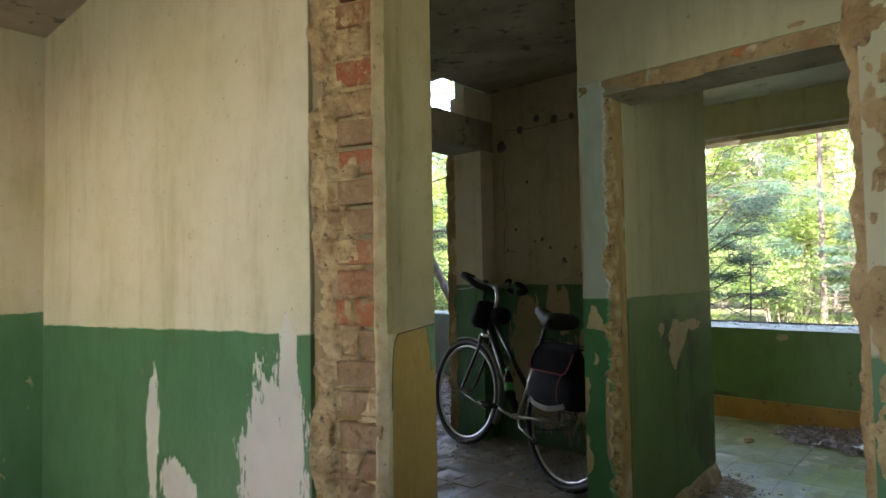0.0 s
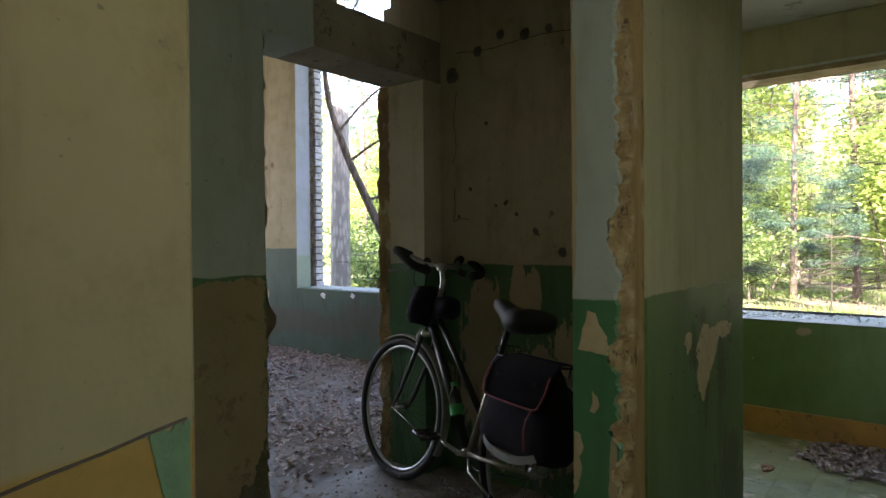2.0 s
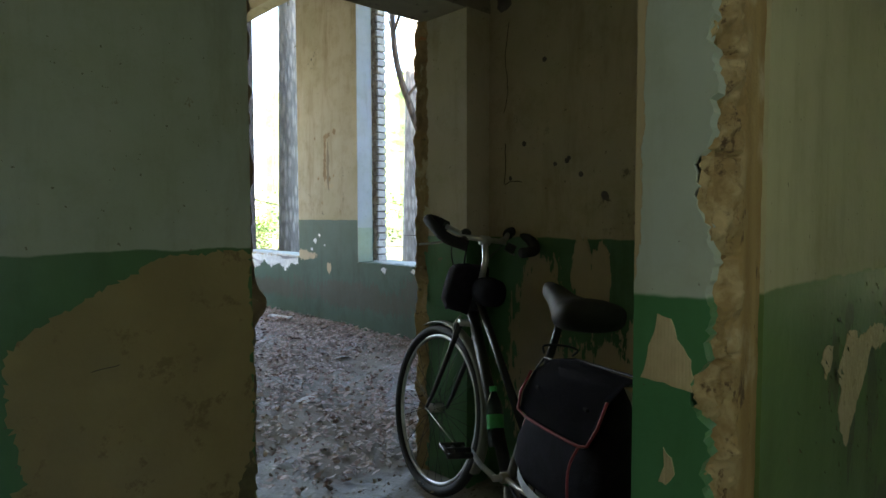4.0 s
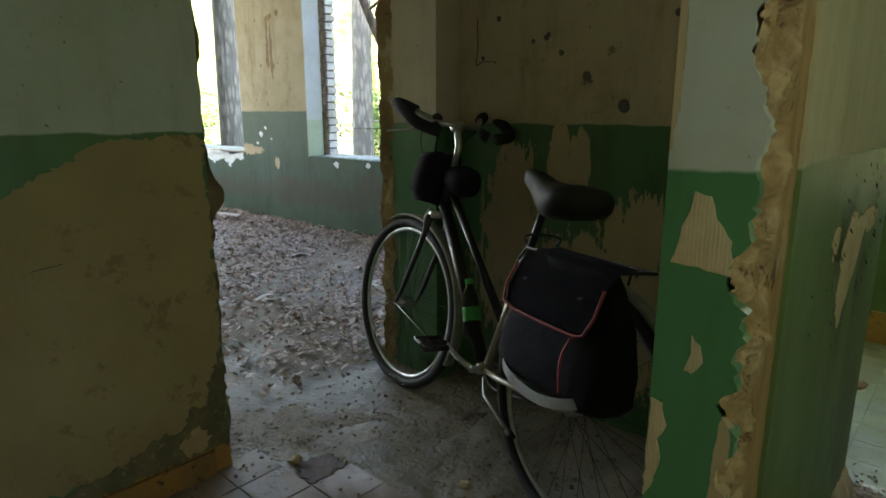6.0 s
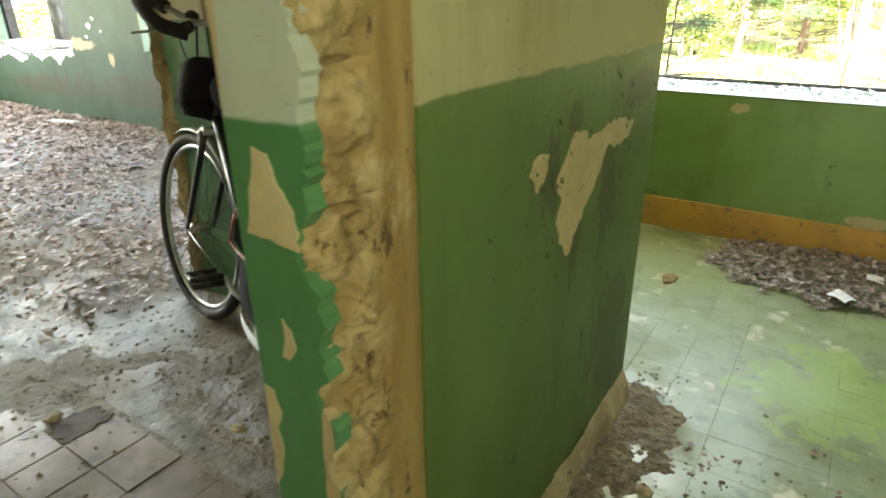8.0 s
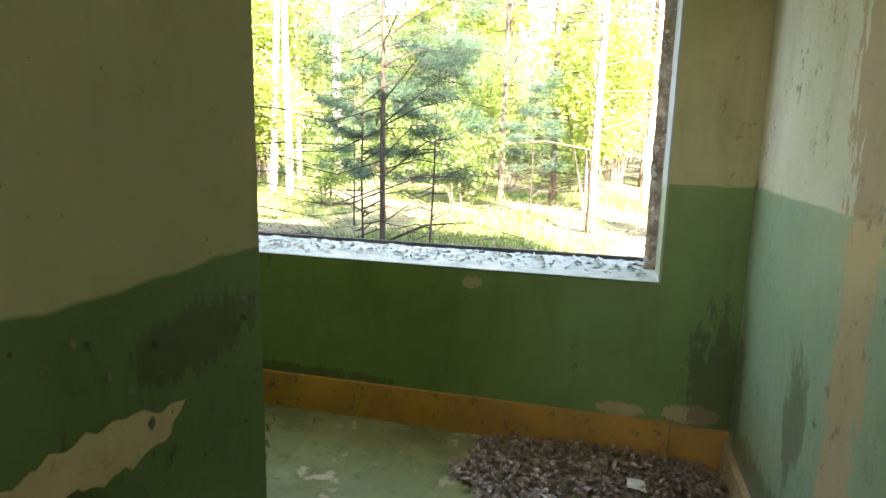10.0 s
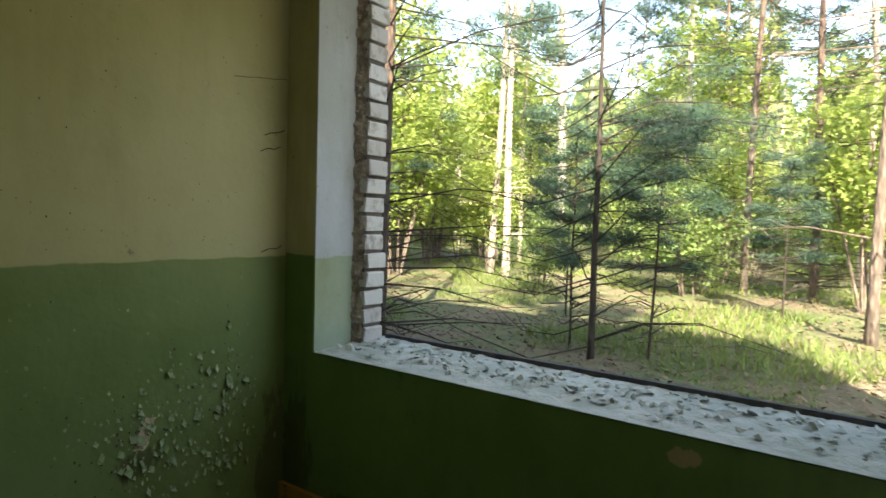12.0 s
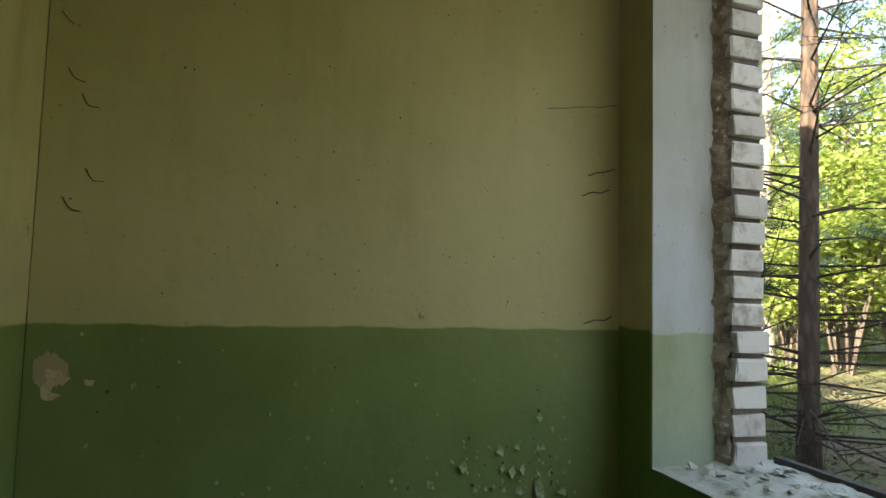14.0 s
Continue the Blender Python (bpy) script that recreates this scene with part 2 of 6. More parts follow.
def floor_tile(name, c1, c2, dirt, gloss=0.3, moss=False):
    n = Nodes(name, 0.5)
    c = n.mix(n.rand(), c1, c2)
    d1 = n.step(n.noise(2.2, 6, rough=0.62), 0.42, 0.66)
    d2 = n.step(n.noise(13, 6, rough=0.7), 0.5, 0.68)
    c = n.mix(n.math('MULTIPLY', d1, 0.85), c, dirt)
    c = n.mix(n.math('MULTIPLY', d2, 0.6), c, tuple(0.6 * v for v in dirt))
    if moss:
        c = n.mix(n.step(n.noise(7, 5, rough=0.6), 0.6, 0.68), c, (0.42, 0.37, 0.25))
        x, y, z = n.xyz(n.pos())
        dx, dy = n.math('DIVIDE', n.math('SUBTRACT', x, 0.62), 0.42), n.math('DIVIDE', n.math('SUBTRACT', y, 1.75), 0.42)
        d = n.math('ADD', n.math('ADD', n.math('MULTIPLY', dx, dx), n.math('MULTIPLY', dy, dy)), n.math('MULTIPLY', n.noise(8, 6, rough=0.65), 2.4))
        c = n.mix(n.math('MULTIPLY', n.step(d, 1.75, 1.5), 0.75), c, (0.21, 0.3, 0.055))
    n.col(c)
    n.rough(n.math('ADD', gloss, n.math('MULTIPLY', d1, 0.4)))
    n.bump(n.math('ADD', n.noise(30, 5), n.math('MULTIPLY', d2, 0.7)), 0.3, 0.004)
    return n.mat


def stripped_strip(name):
    """Door-frame bed: ochre mortar with upright streaks, rubbly along its broken edge."""
    n = Nodes(name, 0.9)
    y = n.xyz(n.pos())[1]
    p = n.scaled(n.pos(), (1, 1, 0.12))
    c = n.mix(n.step(n.noise(16, 5, p), 0.35, 0.65), (0.43, 0.3, 0.13), (0.32, 0.205, 0.085))
    c = n.mix(n.step(n.noise(7, 5, n.scaled(n.pos(), (1, 1, 0.5))), 0.55, 0.66), c, (0.58, 0.49, 0.33))
    rub = n.step(n.math('ADD', y, n.math('MULTIPLY', n.math('SUBTRACT', n.noise(11, 4), 0.5), 0.16)), 0.135, 0.085)
    r = n.mix(n.step(n.noise(14, 6, rough=0.65), 0.4, 0.62), (0.32, 0.22, 0.1), (0.49, 0.38, 0.21))
    r = n.mix(n.step(n.noise(24, 6, rough=0.7), 0.57, 0.68), r, (0.1, 0.06, 0.03))
    c = n.mix(rub, c, r)
    c = n.mix(n.step(n.noise(30, 6, n.scaled(n.pos(), (1, 1, 0.3)), 0.7), 0.6, 0.68), c, (0.13, 0.08, 0.04))
    n.col(c)
    n.bump(n.math('ADD', n.noise(45, 6), n.math('MULTIPLY', n.noise(14, 5), 1.2)), 0.7, 0.01)
    return n.mat


M_STRIP = stripped_strip("frame_bed")
M_PATCH = grainy("bare_patch_plaster", (0.6, 0.48, 0.3), (0.5, 0.39, 0.23), 12, c3=(0.4, 0.3, 0.17), bump=0.5)
def combed(name):
    """Bare undercoat scored with a toothed comb: upright ridges about 6 mm apart."""
    n = Nodes(name, 0.9)
    x, y, z = n.xyz(n.pos())
    w = n.math('ADD', n.math('MULTIPLY', x, 1047.0), n.math('MULTIPLY', n.noise(14, 4), 2.5))
    r = n.math('ADD', n.math('MULTIPLY', n.math('SINE', w), 0.5), 0.5)
    worn = n.step(n.noise(19, 5, rough=0.65), 0.42, 0.6)
    c = n.mix(n.step(n.noise(12, 6), 0.3, 0.7), (0.66, 0.55, 0.36), (0.54, 0.43, 0.26))
    groove = n.math('MULTIPLY', n.step(r, 0.4, 0.05), n.math('SUBTRACT', 1.0, n.math('MULTIPLY', worn, 0.8)))
    n.col(n.mix(n.math('MULTIPLY', groove, 0.12), c, (0.24, 0.17, 0.09)))
    n.bump(n.math('ADD', r, n.math('MULTIPLY', n.noise(40, 5), 0.8)), 0.3, 0.002)
    return n.mat


M_COMB = combed("combed_undercoat")
M_OCHRE = grainy("ochre_undercoat", (0.34, 0.275, 0.14), (0.27, 0.215, 0.105), 3, c3=(0.21, 0.155, 0.075), bump=0.35)
M_SKIRT = grainy("dirty_orange_paint", (0.36, 0.19, 0.05), (0.2, 0.12, 0.05), 7, 0.7, c3=(0.06, 0.045, 0.03))
M_BEAD = grainy("plaster_bead", (0.44, 0.36, 0.2), (0.33, 0.25, 0.12), 14, c3=(0.25, 0.18, 0.09))
M_RAW = raw_masonry("stripped_masonry")
M_JAMB = grainy("jamb_plaster", (0.47, 0.36, 0.18), (0.29, 0.19, 0.085), 11, c3=(0.16, 0.105, 0.055), bump=0.9, dist=0.014, fine=40)
M_SILL = grainy("crumbling_sill", (0.5, 0.52, 0.48), (0.36, 0.4, 0.35), 9, c3=(0.3, 0.36, 0.27), bump=0.6, fine=70)
M_WBRICK = varied("white_silicate_brick", (0.62, 0.6, 0.58), (0.52, 0.49, 0.47), (0.36, 0.32, 0.29))
M_RBRICK = varied("red_brick", (0.25, 0.16, 0.075), (0.31, 0.11, 0.04), (0.31, 0.22, 0.11), scale=22, bump=0.8, dist=0.012)
M_MORTAR = grainy("dark_mortar", (0.16, 0.13, 0.12), (0.09, 0.075, 0.07), 12)
M_TILE = floor_tile("hall_tile", (0.29, 0.225, 0.185), (0.23, 0.18, 0.15), (0.15, 0.12, 0.085))
M_TILE_C = floor_tile("green_grey_tile", (0.22, 0.255, 0.125), (0.195, 0.225, 0.11), (0.13, 0.15, 0.05), 0.28, True)
M_LEAF = island_mat("dead_leaves", (0.5, 0.38, 0.34), (0.16, 0.09, 0.07), (0.6, 0.53, 0.52), 0.55)
M_HEAP = island_mat("damp_dead_leaves", (0.27, 0.19, 0.15), (0.07, 0.045, 0.035), (0.42, 0.38, 0.38), 0.5)
M_CRUMB = island_mat("plaster_crumbs", (0.3, 0.26, 0.2), (0.1, 0.075, 0.05), (0.2, 0.16, 0.11))
M_DEBRIS = grainy("debris_dirt", (0.2, 0.155, 0.095), (0.11, 0.085, 0.05), 14, c3=(0.05, 0.04, 0.025), bump=0.9, dist=0.02)
M_DIRT_C = grainy("moss_dirt", (0.24, 0.26, 0.15), (0.18, 0.19, 0.1), 3, c3=(0.1, 0.12, 0.06), bump=0.8, dist=0.02)
M_ORANGE = grainy("orange_paint", (0.5, 0.26, 0.05), (0.36, 0.19, 0.05), 5, 0.6, c3=(0.16, 0.11, 0.06))
M_JOINT = grainy("crumbling_mortar", (0.4, 0.33, 0.26), (0.2, 0.15, 0.12), 16, c3=(0.6, 0.57, 0.5), bump=0.8)
M_TAR = grainy("tar_edge", (0.04, 0.04, 0.045), (0.08, 0.075, 0.07), 20)
M_STEEL = plain("dark_steel", (0.05, 0.05, 0.055), 0.5, 0.6)
M_PAPER = plain("white_scrap", (0.72, 0.73, 0.74), 0.7)
# needle colours carry the light: young pines darkened for shade, others paled for sun
M_NEEDLE_SHADE = leafy("shade_toned_needles", (0.03, 0.07, 0.04), (0.065, 0.12, 0.072), 0.25)
M_NEEDLE = leafy("sun_toned_needles", (0.065, 0.12, 0.065), (0.12, 0.18, 0.11), 0.35)
# sunlight is put into this leaf colour, raised and paled
M_FOLIAGE = leafy("sun_toned_leaves", (0.27, 0.38, 0.09), (0.46, 0.51, 0.16), 0.55)
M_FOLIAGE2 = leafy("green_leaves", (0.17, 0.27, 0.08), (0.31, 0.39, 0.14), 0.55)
M_GRASS = leafy("grass_blades", (0.12, 0.2, 0.04), (0.25, 0.28, 0.085), 0.4)
M_PINE = bark("pine_bark", (0.14, 0.108, 0.085), (0.24, 0.145, 0.09))
M_BIRCH = bark("pale_bark", (0.4, 0.34, 0.28), (0.46, 0.34, 0.25))
# grey bark, lightened so the colour carries sun missing on the trunk
M_GREYBARK = bark("sun_toned_grey_bark", (0.45, 0.41, 0.36), (0.42, 0.35, 0.28))


def backdrop_mat():
    n = Nodes("far_forest", 0.9)
    p = n.pos()
    c = n.mix(n.step(n.noise(0.5, 8, p, 0.7), 0.4, 0.62), (0.08, 0.13, 0.045), (0.24, 0.31, 0.09))
    c = n.mix(n.step(n.noise(1.6, 6, n.scaled(p, (1, 1, 0.07))), 0.58, 0.66), c, (0.22, 0.17, 0.12))
    return n.col(n.mix(n.step(n.noise(2.6, 8, p, 0.75), 0.55, 0.66), c, (0.06, 0.1, 0.03))).mat


M_FAR = backdrop_mat()
# backlit shade of the near pines is put into darker bark and twigs
M_DARKBARK = bark("shade_toned_bark", (0.1, 0.072, 0.055), (0.15, 0.09, 0.06))
M_TWIG = bark("shade_toned_twigs", (0.04, 0.03, 0.023), (0.05, 0.035, 0.025))
M_LITTER = island_mat("forest_litter", (0.14, 0.095, 0.06), (0.07, 0.05, 0.03), (0.2, 0.16, 0.1))


# ---- the large structure ----
H, HC, HD, HF = 2.62, 2.7, 4.6, 3.097      # ceilings of hall, window room and far room; inner face of the facade
FC, FD = -0.08, -0.06                      # floors of window room and far room
slab("floor", "dirty concrete hall floor under dust and plaster crumbs", M_DIRT, (-2.95, 3.6, -5.3, -1.5, -0.4, -0.005), (-1.87, 1.4, -1.5, 0.3, -0.4, -0.005), (-1.87, -0.06, 0.3, 1.3, -0.4, -0.045), category="floor")
slab("floor_window_room", "mossy dirty floor bed of the window room", M_DIRT_C, (-0.06, 1.35, 0.3, HF, -0.4, FC - 0.004), (-1.87, -0.06, 1.3, HF, -0.4, FC - 0.004), category="floor")
slab("ceiling", "stained grey concrete slab ceiling with dark joints", M_CONCRETE, (-2.95, 3.6, -5.3, 0.6, H, H + 0.2), (-1.57, 3.6, 0.61, 1.2, H + 0.012, H + 0.2), category="ceiling")
slab("ceiling_window_room", "whitewashed ceiling of the window room", M_CEIL, (-1.87, 1.4, 1.2, HF + 0.5, HC, HC + 0.2), category="ceiling")
slab("ceiling_far_room", "high grey ceiling of the far room", M_CONCRETE, (-9.7, -1.57, -2.2, HF + 0.5, HD, HD + 0.2), category="ceiling")


def rough_plane(name, label, material, nx, ny, place, amp, scale, category="wall", kind="structure", drop=None):
    """A dense sheet through place(u, v), pushed about by noise along z or its normal."""
    bm = bmesh.new()
    grid = []
    for i in range(nx + 1):
        row = []
        for j in range(ny + 1):
            p, nrm = place(i / nx, j / ny)
            p, nrm = Vector(p), Vector(nrm)
            d = noise.fractal(p * scale, 0.7, 2.0, 5) * amp
            if drop:
                d += drop(i / nx, j / ny, p)
            row.append(bm.verts.new(p + nrm * d))
        grid.append(row)
    for i in range(nx):
        for j in range(ny):
            bm.faces.new((grid[i][j], grid[i + 1][j], grid[i + 1][j + 1], grid[i][j + 1]))
    return tagged(part(name, bm, material, smooth=True), label, category, kind=kind)


rough_plane("floor_far_room", "uneven dirt floor of the far room under leaf litter", M_DAMP, 120, 80,
            lambda u, v: ((-9.5 + u * 7.7, -1.42 + v * (HF + 1.42), FD), (0, 0, 1)), 0.03, 1.6, "floor")
rough_plane("floor_niche", "trodden dirt between the tiles and the far room", M_DAMP, 90, 60,
            lambda u, v: ((-1.9 + u * 1.77, 0.0 + v * 1.2, -0.042), (0, 0, 1)), 0.014, 3.5, "floor",
            drop=lambda u, v, p: 0.036 * max(0.0, min(1.0, (0.42 - p.y) / 0.2)) * max(0.0, min(1.0, (p.x + 1.75) / 0.3)))

# wall between hall and far room, with its doorway and broken lintel
P_HALL_L = paint("paint_hall", "y", (), line=1.125, top=(0.52, 0.6, 0.53), skirt=0.09)
wall_hall = slab("wall_hall", "cream and green hall wall, dado flaked to brown plaster", P_HALL_L,
                 (-1.87, -1.57, -1.30, 0.0, -0.1, H),
                 (-1.87, -1.57, 0.0, 0.3, 2.40, H), (-1.87, -1.57, -1.3, 0.3, H, HD), (-1.87, -1.57, 1.1, 1.37, H, HD), (-1.87, -1.57, -1.6, -1.3, H, HD), (-1.87, -1.57, 0.3, 1.1, 2.84, HD), (-1.64, -1.57, 0.3, 0.42, 2.4, H), (-1.87, -1.571, 0.0, 0.28, 2.165, 2.40))
slab("wall_hall_end", "cream and green end of the hall wall beside the niche", paint("paint_hall_end", "y", line=1.135, top=(0.66, 0.57, 0.44), dado=(0.11, 0.27, 0.13), grime=0.6),
     (-1.87, -1.57, 1.04, 1.37, -0.1, H), (-1.62, -1.57, 0.86, 1.04, 2.40, H))
tagged(rough_plane("lintel_far_door", "bare dark concrete lintel over the far room doorway", M_CONCRETE, 40, 8,
                   lambda u, v: ((-1.563, 0.27 + u * 0.92, 2.165 + v * 0.235), (1, 0, 0)), 0.006, 9), category="lintel")
slab("lintel_core", "concrete lintel core over the far room doorway", M_CONCRETE, (-1.868, -1.572, 0.28, 1.04, 2.165, 2.40), category="lintel")
P_C_L = paint("paint_side", "y", ((1.45, 0.98, 0.05, 0.05),), wear=0.1, line=1.1, grime=0.2, dado=(0.22, 0.29, 0.1), top=(0.56, 0.51, 0.26), stains=((3.06, 0.2, 0.1, 0.34), (2.45, 0.38, 0.1, 0.06)))
slab("wall_side", "cream and green wall with blistered flaking dado", P_C_L, (-1.87, -1.71, 1.39, HF, -0.1, HC))
slab("wall_side_back", "plain plaster back of the side wall", M_PLASTER, (-1.95, -1.87, 1.33, HF, -0.1, HD))
P_BIKE = paint("paint_niche", "x", ((-1.28, 0.72, 0.13, 0.36), (-1.05, 0.98, 0.05, 0.16), (-0.96, 0.95, 0.05, 0.18), (-0.73, 0.72, 0.14, 0.16), (-1.0, 0.4, 0.5, 0.32)), line=1.135, top=(0.66, 0.55, 0.41), dado=(0.11, 0.26, 0.12), mould=0.25, grime=0.75, bare_c=(0.54, 0.42, 0.26))
slab("wall_niche", "stained cream wall behind the bicycle, green dado flaked in tongues", P_BIKE, (-1.71, -0.135, 1.19, 1.375, -0.1, HC))
slab("wall_niche_back", "cream and green wall of the window room behind the niche", paint("paint_niche_back", "x", line=1.1, dado=(0.22, 0.29, 0.1), top=(0.58, 0.53, 0.28), mould=0.3), (-1.71, -0.135, 1.378, 1.388, -0.1, HC))
P_PIER = paint("paint_partition", "y", (), gloss=0.2, line=1.092, mould=0.3, stains=((0.78, 0.72, 0.035, 0.16), (0.64, 0.88, 0.05, 0.09), (0.98, 0.78, 0.07, 0.15), (1.16, 0.99, 0.14, 0.05), (0.74, 0.99, 0.05, 0.04), (1.1, 0.3, 0.16, 0.2), (1.22, 0.16, 0.12, 0.14)), dado=(0.15, 0.25, 0.08), top=(0.6, 0.57, 0.36))
slab("wall_partition", "short cream and green partition wall with flaked patch", P_PIER, (-0.13, 0.0, 0.195, 1.335, -0.1, HC))
P_FAC = paint("paint_facade", "x", ((-0.03, 0.64, 0.05, 0.03), (0.95, 0.14, 0.12, 0.04), (0.65, 0.13, 0.1, 0.03)), line=1.11, mould=0.15, dado=(0.2, 0.32, 0.11), top=(0.62, 0.58, 0.38), stains=((-1.66, 0.2, 0.12, 0.3), (1.04, 0.3, 0.13, 0.32), (-0.9, 0.12, 0.5, 0.03)))
WL, WR, WT = -1.525, 0.773, 2.38
slab("wall_facade", "cream and green window wall of the small room", P_FAC,
     (-1.87, WL, HF, HF + 0.22, -0.4, HC), (WL, WR, HF, HF + 0.22, -0.4, 0.70), (WL, WR, HF, HF + 0.22, WT, HC), (WR, 1.4, HF, HF + 0.22, -0.4, HC))
P_FAD = paint("paint_far_room", "x", ((-6.0, 0.6, 0.05, 0.07), (-7.6, 0.7, 0.9, 0.07), (-6.05, 1.85, 0.05, 0.3), (-5.95, 1.6, 0.09, 0.03), (-6.6, 0.74, 0.3, 0.06)), line=1.19, top=(0.52, 0.43, 0.29), dado=(0.055, 0.105, 0.066), wear=0.14, mould=0.3, grime=0.8, gloss=0.0, stains=((-5.6, 0.3, 1.3, 0.16), (-7.5, 0.25, 1.0, 0.12), (-4.0, 0.4, 0.7, 0.2), (-6.0, 1.85, 0.03, 0.3)))
slab("wall_facade_far", "cream and dull green window wall of the far room", P_FAD,
     (-9.7, -8.7, HF, HF + 0.22, -0.4, HD), (-8.7, -6.72, HF, HF + 0.22, -0.4, 0.71), (-6.72, -5.38, HF, HF + 0.22, -0.4, HD), (-5.38, -3.1, HF, HF + 0.22, -0.4, 0.71),
     (-3.1, -1.87, HF, HF + 0.22, -0.4, HD), (-8.7, -6.72, HF, HF + 0.22, 4.2, HD), (-5.38, -3.1, HF, HF + 0.22, 4.2, HD))
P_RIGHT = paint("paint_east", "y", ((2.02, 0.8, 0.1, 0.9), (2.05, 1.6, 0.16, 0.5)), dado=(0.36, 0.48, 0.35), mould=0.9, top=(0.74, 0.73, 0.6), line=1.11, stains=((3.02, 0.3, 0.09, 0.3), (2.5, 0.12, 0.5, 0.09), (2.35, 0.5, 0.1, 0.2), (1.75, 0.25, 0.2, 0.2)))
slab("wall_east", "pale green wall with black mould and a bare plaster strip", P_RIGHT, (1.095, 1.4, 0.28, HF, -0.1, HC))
P_FRONT = paint("paint_front", "x", ((-0.33, 0.6, 0.19, 0.34), (-0.235, 0.9, 0.05, 0.2), (-1.2, 0.62, 0.06, 0.28), (-0.98, 0.45, 0.14, 0.1)), line=1.068, tilt=0.034, top=(0.68, 0.64, 0.45), bare_c=(0.6, 0.57, 0.47))
wall_front = slab("wall_front", "cream and green wall with scraped dado beside the doorway", P_FRONT,
                  (-2.95, -1.87, -1.56, -1.43, -0.1, H), (-1.87, -0.127, -1.56, -1.25, -0.1, H), (1.185, 3.6, -1.56, -1.29, -0.1, H), (-0.127, 1.185, -1.56, -1.25, 2.12, H))
P_REVEAL = paint("paint_reveal", "y", (), line=1.07, top=(0.36, 0.3, 0.16), dado=(0.38, 0.24, 0.06), grime=0.8)
bm = bmesh.new()
low = [bm.verts.new((x, y, -0.1)) for x, y in ((-0.127, -1.545), (0.06, -1.465), (0.093, -1.47), (0.02, -1.2), (0.012, -1.193), (-0.127, -1.2))]
top = [bm.verts.new((v.co.x, v.co.y, 2.12)) for v in low]
for k in range(6):
    bm.faces.new((low[k], low[(k + 1) % 6], top[(k + 1) % 6], top[k]))
bm.faces.new(top)
tagged(part("reveal_front", bm, P_REVEAL), "worn door reveal, cream above and bare ochre below", "reveal", kind="structure")
slab("reveal_east", "worn cream door reveal", P_REVEAL, (1.185, 1.2, -1.55, -1.28, -0.1, 2.12), category="reveal")
# unseen opening in this wall is added for the hall fill lamp
slab("wall_hall_east", "plain cream and green hall wall", P_HALL_L, (1.2, 1.4, -1.28, -1.23, -0.1, H), (1.2, 1.4, -0.67, 0.28, -0.1, H), (1.2, 1.4, -1.23, -0.67, -0.1, 1.05), (1.2, 1.4, -1.23, -0.67, 2.15, H))
slab("wall_lintel", "cream plaster above the opening to the window room", paint("paint_lintel", "x", top=(0.56, 0.52, 0.36)), (-0.13, 1.4, 0.02, 0.28, 2.24, HC))
P_A = paint("paint_room", "y", line=1.05, wear=0.3)
slab("wall_room", "cream and green walls of the first room", P_A, (-2.95, -2.67, -5.3, -1.56, -0.1, H), (3.4, 3.6, -5.3, -1.65, 0, H),
     (-2.67, -1.6, -5.3, -5.0, 0, H), (0.4, 3.4, -5.3, -5.0, 0, H), (-1.6, -0.8, -5.3, -5.0, 0, H), (-0.8, 0.4, -5.3, -5.0, 0, 1.2), (-0.8, 0.4, -5.3, -5.0, 2.35, H))
# west opening is unseen, added for the far room fill lamp
slab("wall_far", "plain walls closing the far room", P_A, (-9.7, -9.5, -1.42, -0.7, -0.1, HD), (-9.7, -9.5, 2.3, HF, -0.1, HD), (-9.7, -9.5, -0.7, 2.3, -0.1, 0.9), (-9.7, -9.5, -0.7, 2.3, 3.5, HD),
     (-9.5, -1.87, -1.555, -1.42, -0.1, HD))
slab("skirting", "orange painted skirting along the window wall", M_ORANGE, (-1.71, 0.86, HF - 0.022, HF, FC - 0.01, 0.098), (0.865, 1.095, HF - 0.022, HF, FC - 0.01, 0.09), category="skirting")
slab("skirting_east", "ochre plaster skirting with debris along it", M_PLASTER, (1.07, 1.095, 0.3, HF - 0.022, FC - 0.01, 0.05), category="skirting")
rough_plane("skirting_partition", "crumbling ochre plaster plinth at the foot of the partition", M_PLASTER, 60, 14,
            lambda u, v: ((0.002 + 0.04 * (1 - v) ** 0.7 * (0.5 + 0.5 * u), 0.22 + u * 1.112, FC - 0.01 + v * (0.08 + 0.05 * u + 0.02 * noise.noise(Vector((u * 9, 2, 0))))), (1, 0, 0.3)), 0.008, 14, "skirting")
slab("skirting_hall", "dirty orange painted skirting of the hall", M_SKIRT, (-1.57, -1.553, -1.3, -0.06, -0.02, 0.085), category="skirting")

# unseen block, its height set so its shadow covers the near pine
slab("shade_block", "unseen plain block added above the rooms to cast shade outside", M_PLASTER, (-9.7, 3.6, -5.3, HF + 0.34, HD + 0.21, 6.1), (-1.5, 3.6, -5.3, HF + 0.34, HC + 0.21, HD + 0.2))

# ground outside
bm = bmesh.new()
bmesh.ops.create_grid(bm, x_segments=150, y_segments=150, size=300)
for v in bm.verts:
    v.co.x, v.co.y = v.co.x * abs(v.co.x) / 300, 3.0 + v.co.y * abs(v.co.y) / 300
    far = max(0.0, min(1.0, (v.co.y - 4) / 10))
    v.co.z = -0.42 + 0.12 * far * noise.fractal(Vector((v.co.x, v.co.y, 0)) * 0.25, 0.8, 2, 4)
tagged(part("ground", bm, M_GROUND, smooth=True), "forest floor with moss, needles and sunlit grass", "ground", kind="structure")


